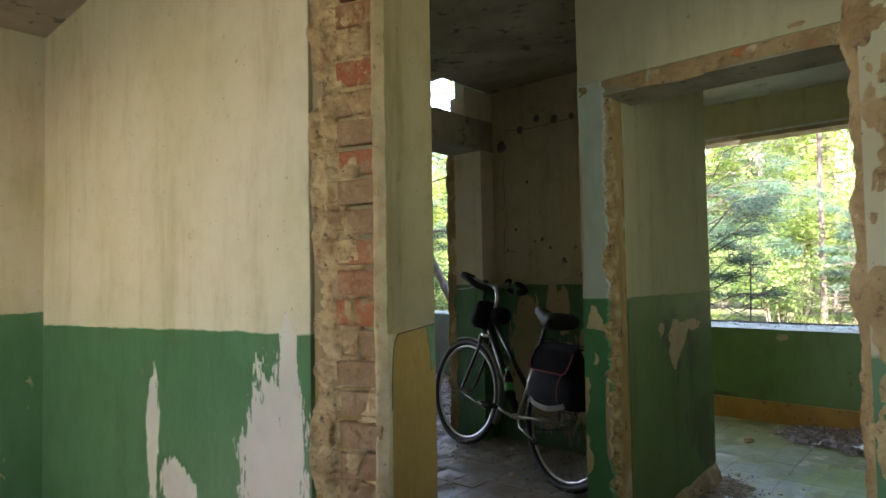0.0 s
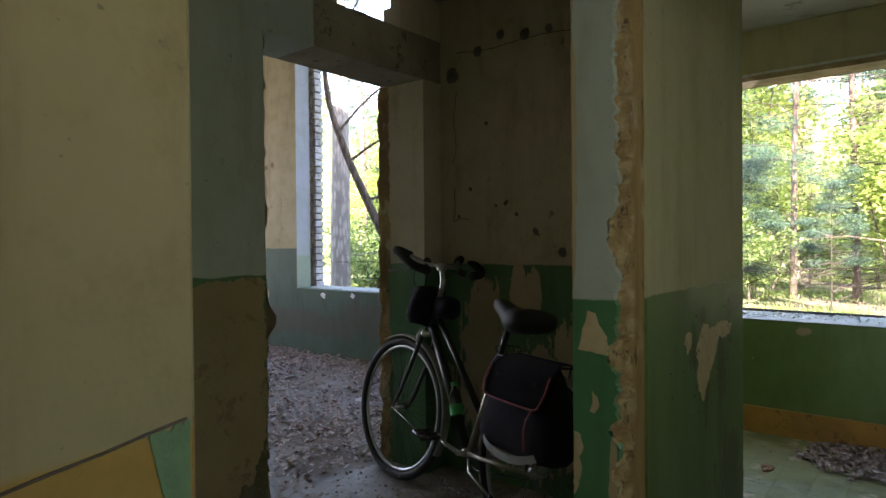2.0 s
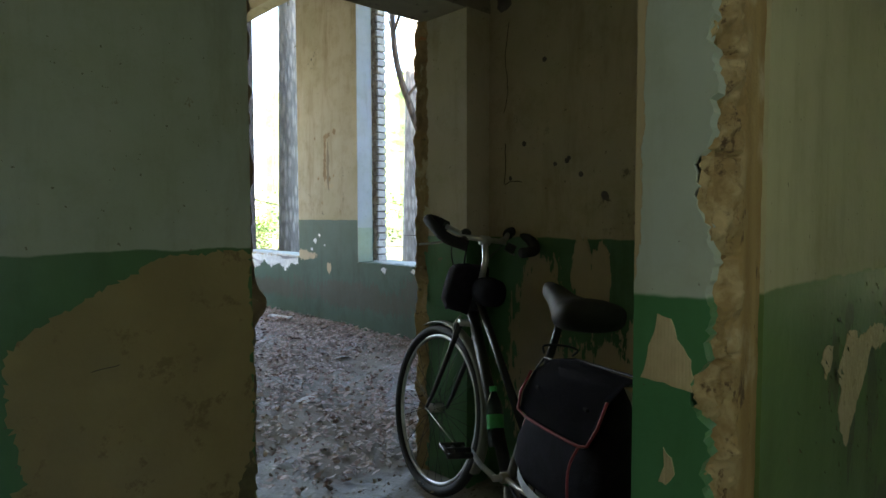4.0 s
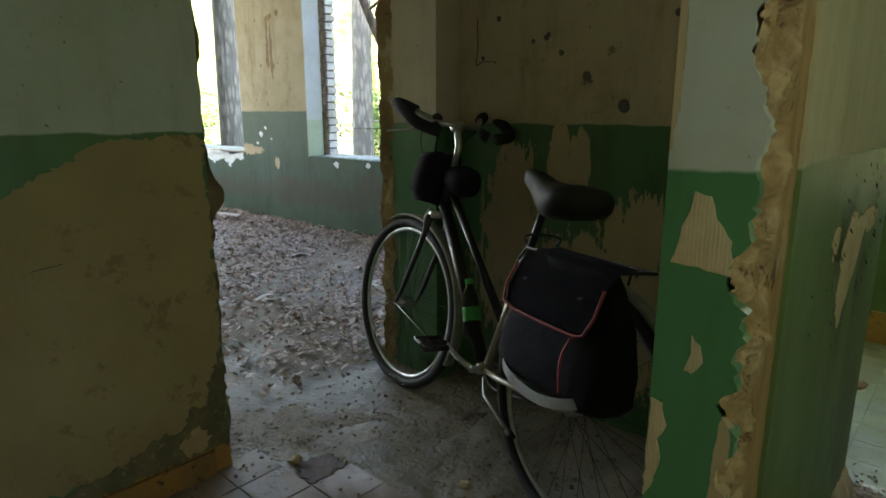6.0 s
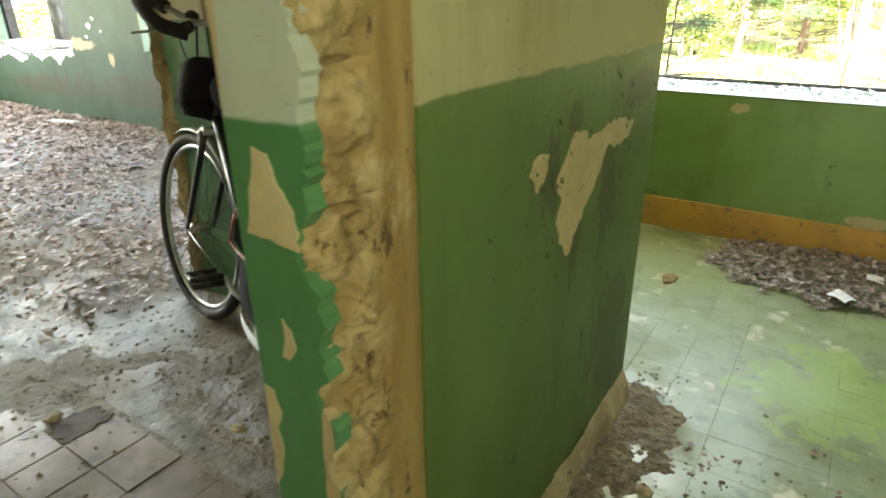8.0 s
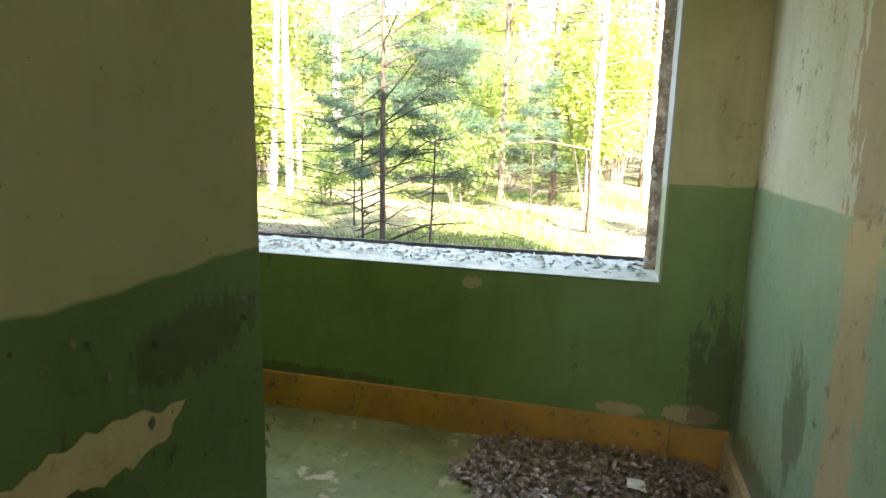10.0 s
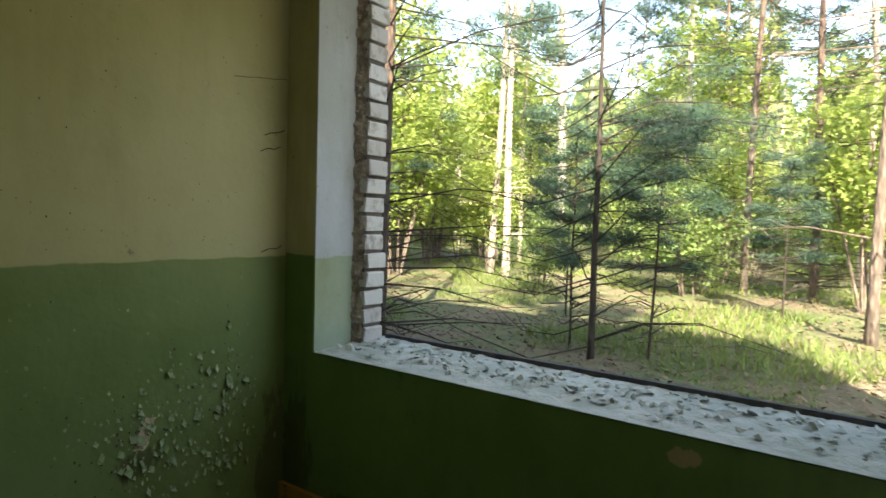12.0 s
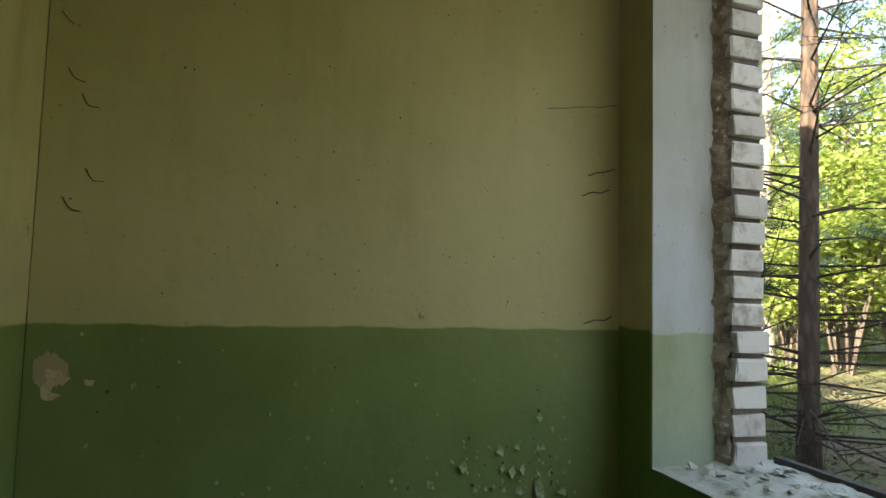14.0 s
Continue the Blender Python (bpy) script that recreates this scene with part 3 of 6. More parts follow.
# ---- stripped edges ----
def courses(pitch, depth):
    def f(u, v, p):
        k = (p.z / pitch) % 1.0
        joint = -depth if k < 0.14 else 0.0
        return joint + 0.012 * noise.cell(Vector((0.3, 0.7, math.floor(p.z / pitch) + 0.5)))
    return f


def broken_bed(u, v, p):
    """Rubble and open courses along the broken side of the frame bed, smooth mortar on the other."""
    k = max(0.0, min(1.0, (0.62 - u) / 0.22))
    course = (p.z / 0.165 + 0.15 * noise.noise(Vector((0, 0, p.z * 3)))) % 1.0
    crack = -0.03 if course < 0.05 else 0.0
    return k * (0.019 * noise.fractal(p * 17, 0.6, 2, 6) + 0.007 * noise.noise(p * 45) + crack)


tagged(rough_plane("reveal_partition", "stripped ochre reveal with rubbly broken edge", M_STRIP, 44, 560,
                   lambda u, v: ((-0.008 - 0.03 * max(0, 1 - u * 2.2) ** 2, 0.005 + u * 0.191, -0.1 + v * 2.2), (1, -0.25, 0)), 0.0015, 15, drop=broken_bed), category="reveal")
slab("reveal_partition_core", "brick core of the partition end", M_RAW, (-0.128, -0.03, 0.03, 0.195, -0.1, 2.24), category="wall")

rough_plane("pier_rubble", "crumbled mortar under the broken plaster edge", M_STRIP, 20, 420,
            lambda u, v: ((-0.085 + u * 0.066, 0.016 + 0.012 * u * u, -0.1 + v * 2.3), (0, -1, 0)), 0.008, 22)


def ragged(name, label, material, x0, edge, z0, z1, y, thick, amp, freq, n=320):
    """A plaster skin on a wall end whose one side is broken off unevenly."""
    bm = bmesh.new()
    rows = []
    for i in range(n + 1):
        z = z0 + (z1 - z0) * i / n
        e = edge + amp * noise.fractal(Vector((3.1, y * 7, z * freq)), 0.6, 2, 5)
        e -= amp * 0.9 * max(0.0, min(1.0, 5 * (noise.noise(Vector((9.2, y, z * freq * 0.6))) - 0.25)))
        rows.append([bm.verts.new(c) for c in ((x0, y, z), (e, y, z), (e - 0.002, y + thick, z), (x0, y + thick, z))])
    for a, b in zip(rows, rows[1:]):
        for k in range(4):
            bm.faces.new((a[k], a[(k + 1) % 4], b[(k + 1) % 4], b[k]))
    bm.faces.new(rows[0][::-1])
    bm.faces.new(rows[-1])
    return tagged(part(name, bm, material), label, "plaster", kind="structure")


P_PF = paint("paint_pier", "x", ((-0.02, 0.55, 0.014, 0.2), (-0.14, 1.5, 0.018, 0.42)),
             line=1.1, top=(0.63, 0.71, 0.65), dado=(0.12, 0.35, 0.17), bare_c=(0.58, 0.46, 0.28))
ragged("pier_plaster", "green and whitish plaster skin, edge broken off", P_PF, -0.137, -0.014, -0.1, 2.118, 0.0, 0.03, 0.02, 15)
ragged("lintel_plaster", "cream plaster skin over the opening, lower edge broken", P_FRONT, -0.137, 1.17, 2.12, H, 0.0, 0.02, 0.004, 5, 20)
tagged(rough_plane("lintel_edge", "broken plaster edge and bare lintel over the opening", M_RAW, 120, 24,
                   lambda u, v: ((-0.13 + u * 1.3, 0.012, 2.05 + v * (0.1 + 0.03 * math.sin(u * 9)) + 0.012 * math.sin(u * 13)), (0, -1, 0)), 0.02, 7), category="lintel")
slab("lintel_beam", "dark lintel beam over the opening to the window room", M_CONCRETE, (-0.128, 1.4, 0.024, 0.279, 2.05, 2.24), category="lintel")
tagged(rough_plane("jamb_far_door", "splintered brown jamb edge of the far room doorway", M_RAW, 14, 220,
                   lambda u, v: ((-1.9 + u * 0.07, 1.015 + 0.02 * u + 0.012 * noise.noise(Vector((1, 2, v * 16))), -0.1 + v * 2.27), (0, -1, 0)), 0.02, 9), category="jamb")
tagged(rough_plane("jamb_near_door", "chipped plaster edge of the far room doorway", M_PLASTER, 10, 200,
                   lambda u, v: ((-1.572 - u * 0.3, 0.004, -0.1 + v * 2.27), (0, 1, 0)), 0.014, 9, drop=lambda u, v, p: 0.05 * math.exp(-((p.z - 0.93) / 0.055) ** 2 - (u / 0.3) ** 2) + 0.014 * max(0.0, noise.noise(Vector((3, u * 4, p.z * 13))))), category="jamb")
tagged(rough_plane("jamb_right", "crumbling plaster and mortar jamb of the front doorway", M_JAMB, 24, 220,
                   lambda u, v: ((1.168 + 0.012 * noise.noise(Vector((0, 5, v * 20))) + 0.1 * u, -1.565 + 0.1 * max(0.0, 0.25 - u), -0.05 + v * 1.85), (-0.4, -0.9, 0)), 0.014, 12), category="jamb")


def lumps(u, v, p):
    """Lumps of plaster clinging to the outer part of the jamb, thinning towards the bricks."""
    k = max(0.0, 1.0 - u / 0.62)
    n = 0.7 * noise.fractal(p * 11, 0.9, 2.0, 4) + 0.8 * noise.noise(p * 6)
    ledge = 0.012 if (p.z / 0.083) % 1.0 < 0.2 else 0.0
    smear = 0.022 * max(0.0, min(1.0, 3 * (noise.noise(Vector((u * 3, 4, p.z * 6))) + 0.22)))
    return -0.016 + 0.03 * k ** 0.7 * max(0.0, 0.4 + n) + (smear + 0.004 * n) * (1 - k) - ledge * (1 - k)


tagged(rough_plane("jamb_left", "mortar and plaster lumps clinging to the stripped brick jamb", M_JAMB, 44, 520,
                   lambda u, v: ((-0.129 + 0.21 * u, -1.556 + 0.078 * u, -0.05 + v * 2.17), (0.35, -0.94, 0)), 0.004, 30, drop=lumps), category="jamb")
tagged(rough_plane("jamb_bead", "cream plaster bead along the door reveal", M_BEAD, 12, 160,
                   lambda u, v: ((0.066 + 0.034 * u, -1.488 + 0.016 * u - 0.016 * math.sin(u * 3.14), -0.05 + v * 2.17), (0.35, -0.94, 0)), 0.006, 18), category="jamb")


# ---- windows: crumbling sills and heads ----
def sill(name, x0, x1, label):
    return tagged(rough_plane(name, label, M_SILL, 150, 26, lambda u, v: ((x0 + u * (x1 - x0), HF - 0.004 + v * 0.40, 0.705 + 0.012 * v), (0, 0, 1)), 0.006, 14,
                              drop=lambda u, v, p: 0.007 * min(1, v * 8) * max(0.0, noise.fractal(p * 22, 0.6, 2, 4)) - noise.fractal(p * 14, 0.7, 2.0, 5) * 0.006 * max(0, 1 - v * 6)), category="sill")


sill("window_sill", WL - 0.002, WR + 0.002, "grey crumbling window sill littered with plaster flakes")
sill("window_sill_far", -5.38, -3.1, "grey crumbling sill of the far room window")
sill("window_sill_second", -8.7, -6.72, "grey crumbling sill of the second far room window")
slab("sill_flashing", "dark tarred edge along the outer sill", M_TAR, (WL + 0.06, WR, HF + 0.385, HF + 0.41, 0.66, 0.735), category="flashing")
slab("window_head", "pale wooden strip along the window head", M_PLASTER, (WL, WR, HF - 0.012, HF + 0.2, WT - 0.03, WT), category="trim")
slab("window_rail", "thin white rail above the window", M_PAPER, (WL, WR + 0.02, HF - 0.02, HF - 0.001, WT + 0.006, WT + 0.02), category="trim")
M_REVEALW = paint("paint_window_reveal", "x", line=1.1, top=(0.58, 0.6, 0.63), dado=(0.42, 0.5, 0.38))
slab("window_reveal", "whitewashed window reveal, green below", M_REVEALW, (WL - 0.004, WL + 0.006, HF - 0.002, HF + 0.218, 0.70, WT), (WR - 0.006, WR + 0.004, HF - 0.002, HF + 0.218, 0.70, WT),
     (-5.384, -5.374, HF - 0.002, HF + 0.2, 0.70, 4.2), (-8.704, -8.694, HF - 0.002, HF + 0.2, 0.7, 4.2), category="reveal")
slab("facade_skin", "mortar bed of the outer brick leaf", M_MORTAR,
     (-9.7, -8.7, HF + 0.245, HF + 0.355, -0.5, HD), (-6.72, -5.33, HF + 0.245, HF + 0.355, -0.5, HD), (-3.1, WL + 0.05, HF + 0.245, HF + 0.355, -0.5, HC + 0.2), (WR - 0.01, 1.4, HF + 0.245, HF + 0.355, -0.5, HC + 0.2),
     (-8.7, -6.72, HF + 0.245, HF + 0.355, -0.5, 0.69), (-5.33, -3.1, HF + 0.245, HF + 0.355, -0.5, 0.69), (WL + 0.05, WR - 0.01, HF + 0.245, HF + 0.355, -0.5, 0.69), (WL + 0.05, WR - 0.01, HF + 0.245, HF + 0.355, WT, HC + 0.2), category="facade")


for x0, side in ((WL + 0.004, 1), (WR - 0.004, -1), (-5.376, 1)):
    tagged(rough_plane("window_joint", "crumbling brown mortar between the reveal and outer bricks", M_JOINT, 10, 220,
                       lambda u, v: ((x0 + side * 0.05 * u, HF + 0.212 + 0.03 * u, 0.7 + v * (1.68 if x0 > -3 else 3.5)), (0, -1, 0)), 0.016, 17), category="mortar")


# ---- mesh helpers for things ----
def tube(bm, pts, r, seg=10, caps=True, r_end=None):
    """A round bar along pts; r may be a number or one radius a point."""
    pts = [Vector(p) for p in pts]
    n = len(pts)
    rs = r if isinstance(r, (list, tuple)) else [r + ((r_end if r_end is not None else r) - r) * i / max(1, n - 1) for i in range(n)]
    up, rings = None, []
    for i, p in enumerate(pts):
        t = (pts[min(i + 1, n - 1)] - pts[max(i - 1, 0)]).normalized()
        if up is None:
            up = t.orthogonal().normalized()
        up = (up - t * up.dot(t)).normalized()
        side = t.cross(up)
        rings.append([bm.verts.new(p + (up * math.cos(a) + side * math.sin(a)) * rs[i]) for a in (2 * math.pi * k / seg for k in range(seg))])
    for a, b in zip(rings, rings[1:]):
        for k in range(seg):
            bm.faces.new((a[k], a[(k + 1) % seg], b[(k + 1) % seg], b[k]))
    if caps:
        bm.faces.new(rings[0][::-1])
        bm.faces.new(rings[-1])
    return bm


def ring(bm, centre, radius, r, n=56, seg=8, flat=1.0):
    """A torus in the x-z plane; flat: its width across y against r."""
    cx, cy, cz = centre
    rows = []
    for i in range(n):
        a = 2 * math.pi * i / n
        rows.append([bm.verts.new((cx + math.cos(a) * (radius + r * math.cos(b)), cy + r * flat * math.sin(b), cz + math.sin(a) * (radius + r * math.cos(b))))
                     for b in (2 * math.pi * k / seg for k in range(seg))])
    for i in range(n):
        a, b = rows[i], rows[(i + 1) % n]
        for k in range(seg):
            bm.faces.new((a[k], b[k], b[(k + 1) % seg], a[(k + 1) % seg]))
    return bm


def curve(pts, n=24):
    """Smooth points through pts (Catmull-Rom)."""
    p = [Vector(q) for q in pts]
    p = [p[0] * 2 - p[1]] + p + [p[-1] * 2 - p[-2]]
    out = []
    for i in range(1, len(p) - 2):
        for k in range(n):
            t = k / n
            out.append(0.5 * ((2 * p[i]) + (p[i + 1] - p[i - 1]) * t + (2 * p[i - 1] - 5 * p[i] + 4 * p[i + 1] - p[i + 2]) * t * t + (3 * p[i] - p[i - 1] - 3 * p[i + 1] + p[i + 2]) * t ** 3))
    return out + [p[-2]]


def loft(sections):
    """Skin over closed cross-sections of equal count."""
    bm = bmesh.new()
    rows = [[bm.verts.new(c) for c in s] for s in sections]
    m = len(rows[0])
    for a, b in zip(rows, rows[1:]):
        for k in range(m):
            bm.faces.new((a[k], a[(k + 1) % m], b[(k + 1) % m], b[k]))
    bm.faces.new(rows[0][::-1])
    bm.faces.new(rows[-1])
    return bm


def superloop(c, ax, ay, e, n=20):
    """A rounded-rectangle loop round c in the plane of vectors ax, ay."""
    out = []
    for k in range(n):
        a = 2 * math.pi * k / n
        ca, sa = math.cos(a), math.sin(a)
        out.append(Vector(c) + Vector(ax) * (abs(ca) ** e * (1 if ca > 0 else -1)) + Vector(ay) * (abs(sa) ** e * (1 if sa > 0 else -1)))
    return out


def thing(name, label, category, group="", at=None):
    e = tagged(new(name), label, category, group)
    e.empty_display_size = 0.1
    if at is not None:
        e.matrix_basis = at
    return e


# ---- bicycle ----
M_FRAME = plain("black_lacquer", (0.014, 0.014, 0.016), 0.42)
M_CHAMPAGNE = plain("champagne_lacquer", (0.42, 0.38, 0.3), 0.35, 0.5)
M_CHROME = plain("brushed_aluminium", (0.5, 0.5, 0.5), 0.38, 0.9)
M_TYRE = plain("tyre_rubber", (0.018, 0.018, 0.019), 0.75)
M_FOAM = plain("black_foam", (0.012, 0.012, 0.013), 0.9)
M_CLOTH = grainy("black_nylon", (0.009, 0.008, 0.012), (0.015, 0.012, 0.02), 20, 0.9, 0.3, fine=300)
M_CLOTH.node_tree.nodes["Principled BSDF"].inputs["Specular IOR Level"].default_value = 0.15
M_PIPING = plain("red_piping", (0.3, 0.03, 0.04), 0.6)
M_REFLECT = plain("silver_reflective_strip", (0.7, 0.72, 0.74), 0.35)
M_LETTER = plain("white_print", (0.7, 0.7, 0.7), 0.5)
M_VINYL = plain("saddle_vinyl", (0.014, 0.014, 0.015), 0.68)
M_BOTTLE = clear("clear_bottle", (0.9, 0.96, 0.95))
M_GREENCAP = plain("green_plastic", (0.05, 0.42, 0.1), 0.4)

WR_, HUB = 0.385, 0.340
BIKE = pose(-1.69, 0.90, 0.0, 0, 0, -19) @ pose(0, 0, 0, -8, 0, 0)
bike = thing("bicycle", "black trekking bicycle with silver rims leaning against the niche wall", "bicycle", at=BIKE)


def wheel(name, x, turn=0.0):
    e = new(name)
    e.parent = bike
    e.matrix_basis = pose(x, 0, HUB, 0, 0, turn)
    part("tyre", ring(bmesh.new(), (0, 0, 0), WR_ - 0.02, 0.023, 72, 10), M_TYRE, e, "worn black tyre", True)
    bm = ring(bmesh.new(), (0, 0, 0), WR_ - 0.051, 0.0105, 72, 6, 0.85)
    part("rim", bm, M_CHROME, e, "silver aluminium rim", True)
    bm = bmesh.new()
    for k in range(32):
        a = 2 * math.pi * k / 32
        b = a + (0.5 if k % 4 < 2 else -0.5)
        s = 0.028 if k % 2 else -0.028
        tube(bm, ((0.02 * math.cos(b), s, 0.02 * math.sin(b)), ((WR_ - 0.055) * math.cos(a), 0, (WR_ - 0.055) * math.sin(a))), 0.0011, 4)
    part("spokes", bm, M_STEEL, e)
    bm = tube(bmesh.new(), ((0, -0.06, 0), (0, -0.04, 0), (0, -0.035, 0), (0, 0.035, 0), (0, 0.04, 0), (0, 0.06, 0)), [0.006, 0.008, 0.022, 0.022, 0.008, 0.006], 14)
    part("hub", bm, M_CHROME, e, smooth=True)
    return e


STEER = 7
wheel("front_wheel", 0.0, STEER)
wheel("rear_wheel", 1.16)
HB, HT, BB, SC, RH = (0.235, 0, 0.80), (0.275, 0, 0.93), (0.69, 0, 0.285), (0.825, 0, 0.70), (1.16, 0, HUB)


def bar(name, pts, r, mat, label="", seg=12, parent=None, smooth=True, r_end=None):
    return part(name, tube(bmesh.new(), pts, r, seg, r_end=r_end), mat, parent or bike, label, smooth)


bar("down_tube", ((0.245, 0, 0.82), (0.66, 0, 0.30)), 0.024, M_FRAME, "black down tube with worn white print")
bar("top_tube", ((0.265, 0, 0.90), (0.745, 0, 0.475)), 0.016, M_FRAME)
bar("head_tube", (HB, HT), 0.02, M_FRAME)
bar("seat_tube", (BB, SC), 0.0165, M_CHAMPAGNE, "champagne coloured seat tube")
bar("seat_clamp", ((0.818, 0, 0.675), (0.829, 0, 0.71)), 0.021, M_CHROME)
bar("seat_post", (SC, (0.885, 0, 0.905)), 0.0135, M_FRAME)
bar("bottom_bracket", ((0.69, -0.036, 0.285), (0.69, 0.036, 0.285)), 0.02, M_CHAMPAGNE)
for s in (-1, 1):
    bar("chain_stay", ((0.70, 0.02 * s, 0.285), (0.82, 0.045 * s, 0.30), (1.16, 0.06 * s, HUB)), 0.0095, M_CHAMPAGNE)
    bar("seat_stay", ((0.815, 0.018 * s, 0.66), (0.90, 0.05 * s, 0.57), (1.16, 0.06 * s, HUB)), 0.008, M_CHAMPAGNE)
    t = pose(0, 0, 0, 0, 0, 0)
    bar("fork_blade", ((0.225, 0.045 * s, 0.77), (0.16, 0.05 * s, 0.62), (0.06, 0.052 * s - 0.004, 0.42), (0.0, 0.052 * s, HUB)), 0.0135, M_FRAME, seg=10, r_end=0.008)
    bar("brake_arm", ((0.18, 0.045 * s, 0.70), (0.185, 0.052 * s, 0.76), (0.20, 0.035 * s, 0.80)), 0.006, M_CHROME, seg=8)
bar("fork_crown", ((0.23, -0.052, 0.775), (0.23, 0.052, 0.775)), 0.016, M_CHROME)
bar("stem", ((0.278, 0, 0.93), (0.30, 0, 1.06), (0.27, 0, 1.13)), 0.0145, M_CHROME, "polished tall handlebar stem")
bar("stem_head", ((0.27, -0.02, 1.135), (0.27, 0.02, 1.135)), 0.022, M_CHROME)

handlebar = bar("handlebar", ((0.27, -0.10, 1.14), (0.27, 0.10, 1.14)), 0.0115, M_CHROME)
for s in (-1, 1):
    loop = curve(((0.27, 0.07 * s, 1.14), (0.235, 0.12 * s, 1.145), (0.16, 0.18 * s, 1.15), (0.165, 0.225 * s, 1.155), (0.25, 0.235 * s, 1.16), (0.34, 0.21 * s, 1.15), (0.37, 0.13 * s, 1.14)), 8)
    loop = [p + Vector((0, 0, (0.27 - p.x) * 0.38)) for p in loop]
    bar("bar_loop", loop[:13], 0.0115, M_CHROME, parent=handlebar)
    bar("foam_grip", loop[12:], 0.0225, M_FOAM, "thick black foam grip", parent=handlebar)
    bar("brake_lever", curve(((0.24, 0.14 * s, 1.135), (0.19, 0.17 * s, 1.105), (0.15, 0.25 * s, 1.085)), 6), 0.005, M_CHROME, parent=handlebar, seg=8)
    bar("shifter", ((0.28, 0.10 * s, 1.125), (0.30, 0.135 * s, 1.11)), 0.02, M_FRAME, parent=handlebar)
    bar("brake_cable", curve(((0.22, 0.12 * s, 1.13), (0.15, 0.09 * s, 1.05), (0.17, 0.03 * s, 0.90), (0.20, 0.03 * s, 0.81)), 8), 0.0025, M_FRAME, parent=handlebar, seg=6)
bell = bar("bell", ((0.255, -0.085, 1.15), (0.255, -0.085, 1.165), (0.255, -0.085, 1.176)), [0.024, 0.022, 0.008], M_FRAME, parent=handlebar)


def mudguard(name, x, a0, a1, turn=0.0, wide=0.028):
    bm = bmesh.new()
    rows = []
    for i in range(31):
        a = radians(a0 + (a1 - a0) * i / 30)
        r = WR_ + 0.022
        rows.append([bm.verts.new((-math.cos(a) * (r - dr), y, math.sin(a) * (r - dr))) for y, dr in
                     ((-wide, 0.012), (-wide * 0.6, 0.002), (0, 0), (wide * 0.6, 0.002), (wide, 0.012), (wide * 0.55, 0.005), (0, 0.003), (-wide * 0.55, 0.005))])
    for p, q in zip(rows, rows[1:]):
        for k in range(8):
            bm.faces.new((p[k], p[(k + 1) % 8], q[(k + 1) % 8], q[k]))
    ob = part(name, bm, M_CHROMEGREY, bike, "scuffed silver-grey mudguard", True)
    ob.matrix_basis = pose(x, 0, HUB, 0, 0, turn)
    return ob


M_CHROMEGREY = plain("grey_plastic_mudguard", (0.3, 0.31, 0.28), 0.35, 0.3)
mudguard("front_mudguard", 0.0, 62, 205, STEER)
mudguard("rear_mudguard", 1.16, 10, 175)
bar("mudguard_stay", ((0.0, -0.055, HUB), (0.33, -0.03, 0.26)), 0.002, M_CHROME, seg=6)

saddle_sections = []
for i, (x, w, zt, th) in enumerate(((0.795, 0.012, 0.985, 0.02), (0.805, 0.026, 0.992, 0.04), (0.85, 0.034, 0.985, 0.055), (0.90, 0.05, 0.965, 0.07), (0.96, 0.085, 0.955, 0.075), (1.02, 0.105, 0.962, 0.075), (1.06, 0.095, 0.958, 0.065), (1.075, 0.06, 0.945, 0.04))):
    saddle_sections.append(superloop((0.935 + (x - 0.935) * 1.08, 0, zt + 0.018 - th * 0.72), (0, w * 1.15, 0), (0, 0, th * 0.72), 0.75))
part("saddle", loft(saddle_sections), M_VINYL, bike, "wide black padded saddle", True)
bar("saddle_rail", ((0.84, -0.02, 0.925), (0.89, -0.022, 0.905), (0.99, -0.03, 0.91)), 0.0035, M_CHROME, seg=6)
bar("saddle_rail", ((0.84, 0.02, 0.925), (0.89, 0.022, 0.905), (0.99, 0.03, 0.91)), 0.0035, M_CHROME, seg=6)

crank = bar("crank", ((0.69, -0.06, 0.285), (0.60, -0.075, 0.30), (0.525, -0.08, 0.325)), 0.0115, M_CHROME, "scratched aluminium crank", r_end=0.009)
bar("crank_axle", ((0.69, -0.07, 0.285), (0.69, 0.07, 0.285)), 0.012, M_CHROME, parent=crank)
bm = bmesh.new()
for y in (-0.105, -0.15, -0.19):
    tube(bm, ((0.485, y, 0.335), (0.565, y, 0.322)), 0.008, 8)
for x, z in ((0.487, 0.335), (0.563, 0.322)):
    tube(bm, ((x, -0.095, z), (x, -0.195, z)), 0.012, 8)
tube(bm, ((0.525, -0.085, 0.328), (0.525, -0.19, 0.328)), 0.012, 10)
part("pedal", bm, M_FRAME, crank, "black plastic pedal", True)
bar("crank", ((0.69, 0.065, 0.285), (0.85, 0.08, 0.25)), 0.011, M_CHROME)
bm = ring(bmesh.new(), (0.69, 0.05, 0.285), 0.085, 0.006, 40, 6)
part("chainring", bm, M_STEEL, bike, smooth=True)
bm = bmesh.new()
tube(bm, ((0.69, 0.05, 0.372), (1.16, 0.05, 0.385)), 0.004, 6)
tube(bm, ((0.69, 0.05, 0.198), (1.10, 0.05, 0.285)), 0.004, 6)
part("chain", bm, M_STEEL, bike)
stand = bar("kickstand", ((0.75, -0.05, 0.275), (0.80, -0.075, 0.235), (0.99, -0.10, 0.195)), 0.006, M_CHROME, "folded kickstand")
bar("rubber_foot", ((0.985, -0.10, 0.196), (1.015, -0.103, 0.19)), 0.012, M_FOAM, parent=stand)
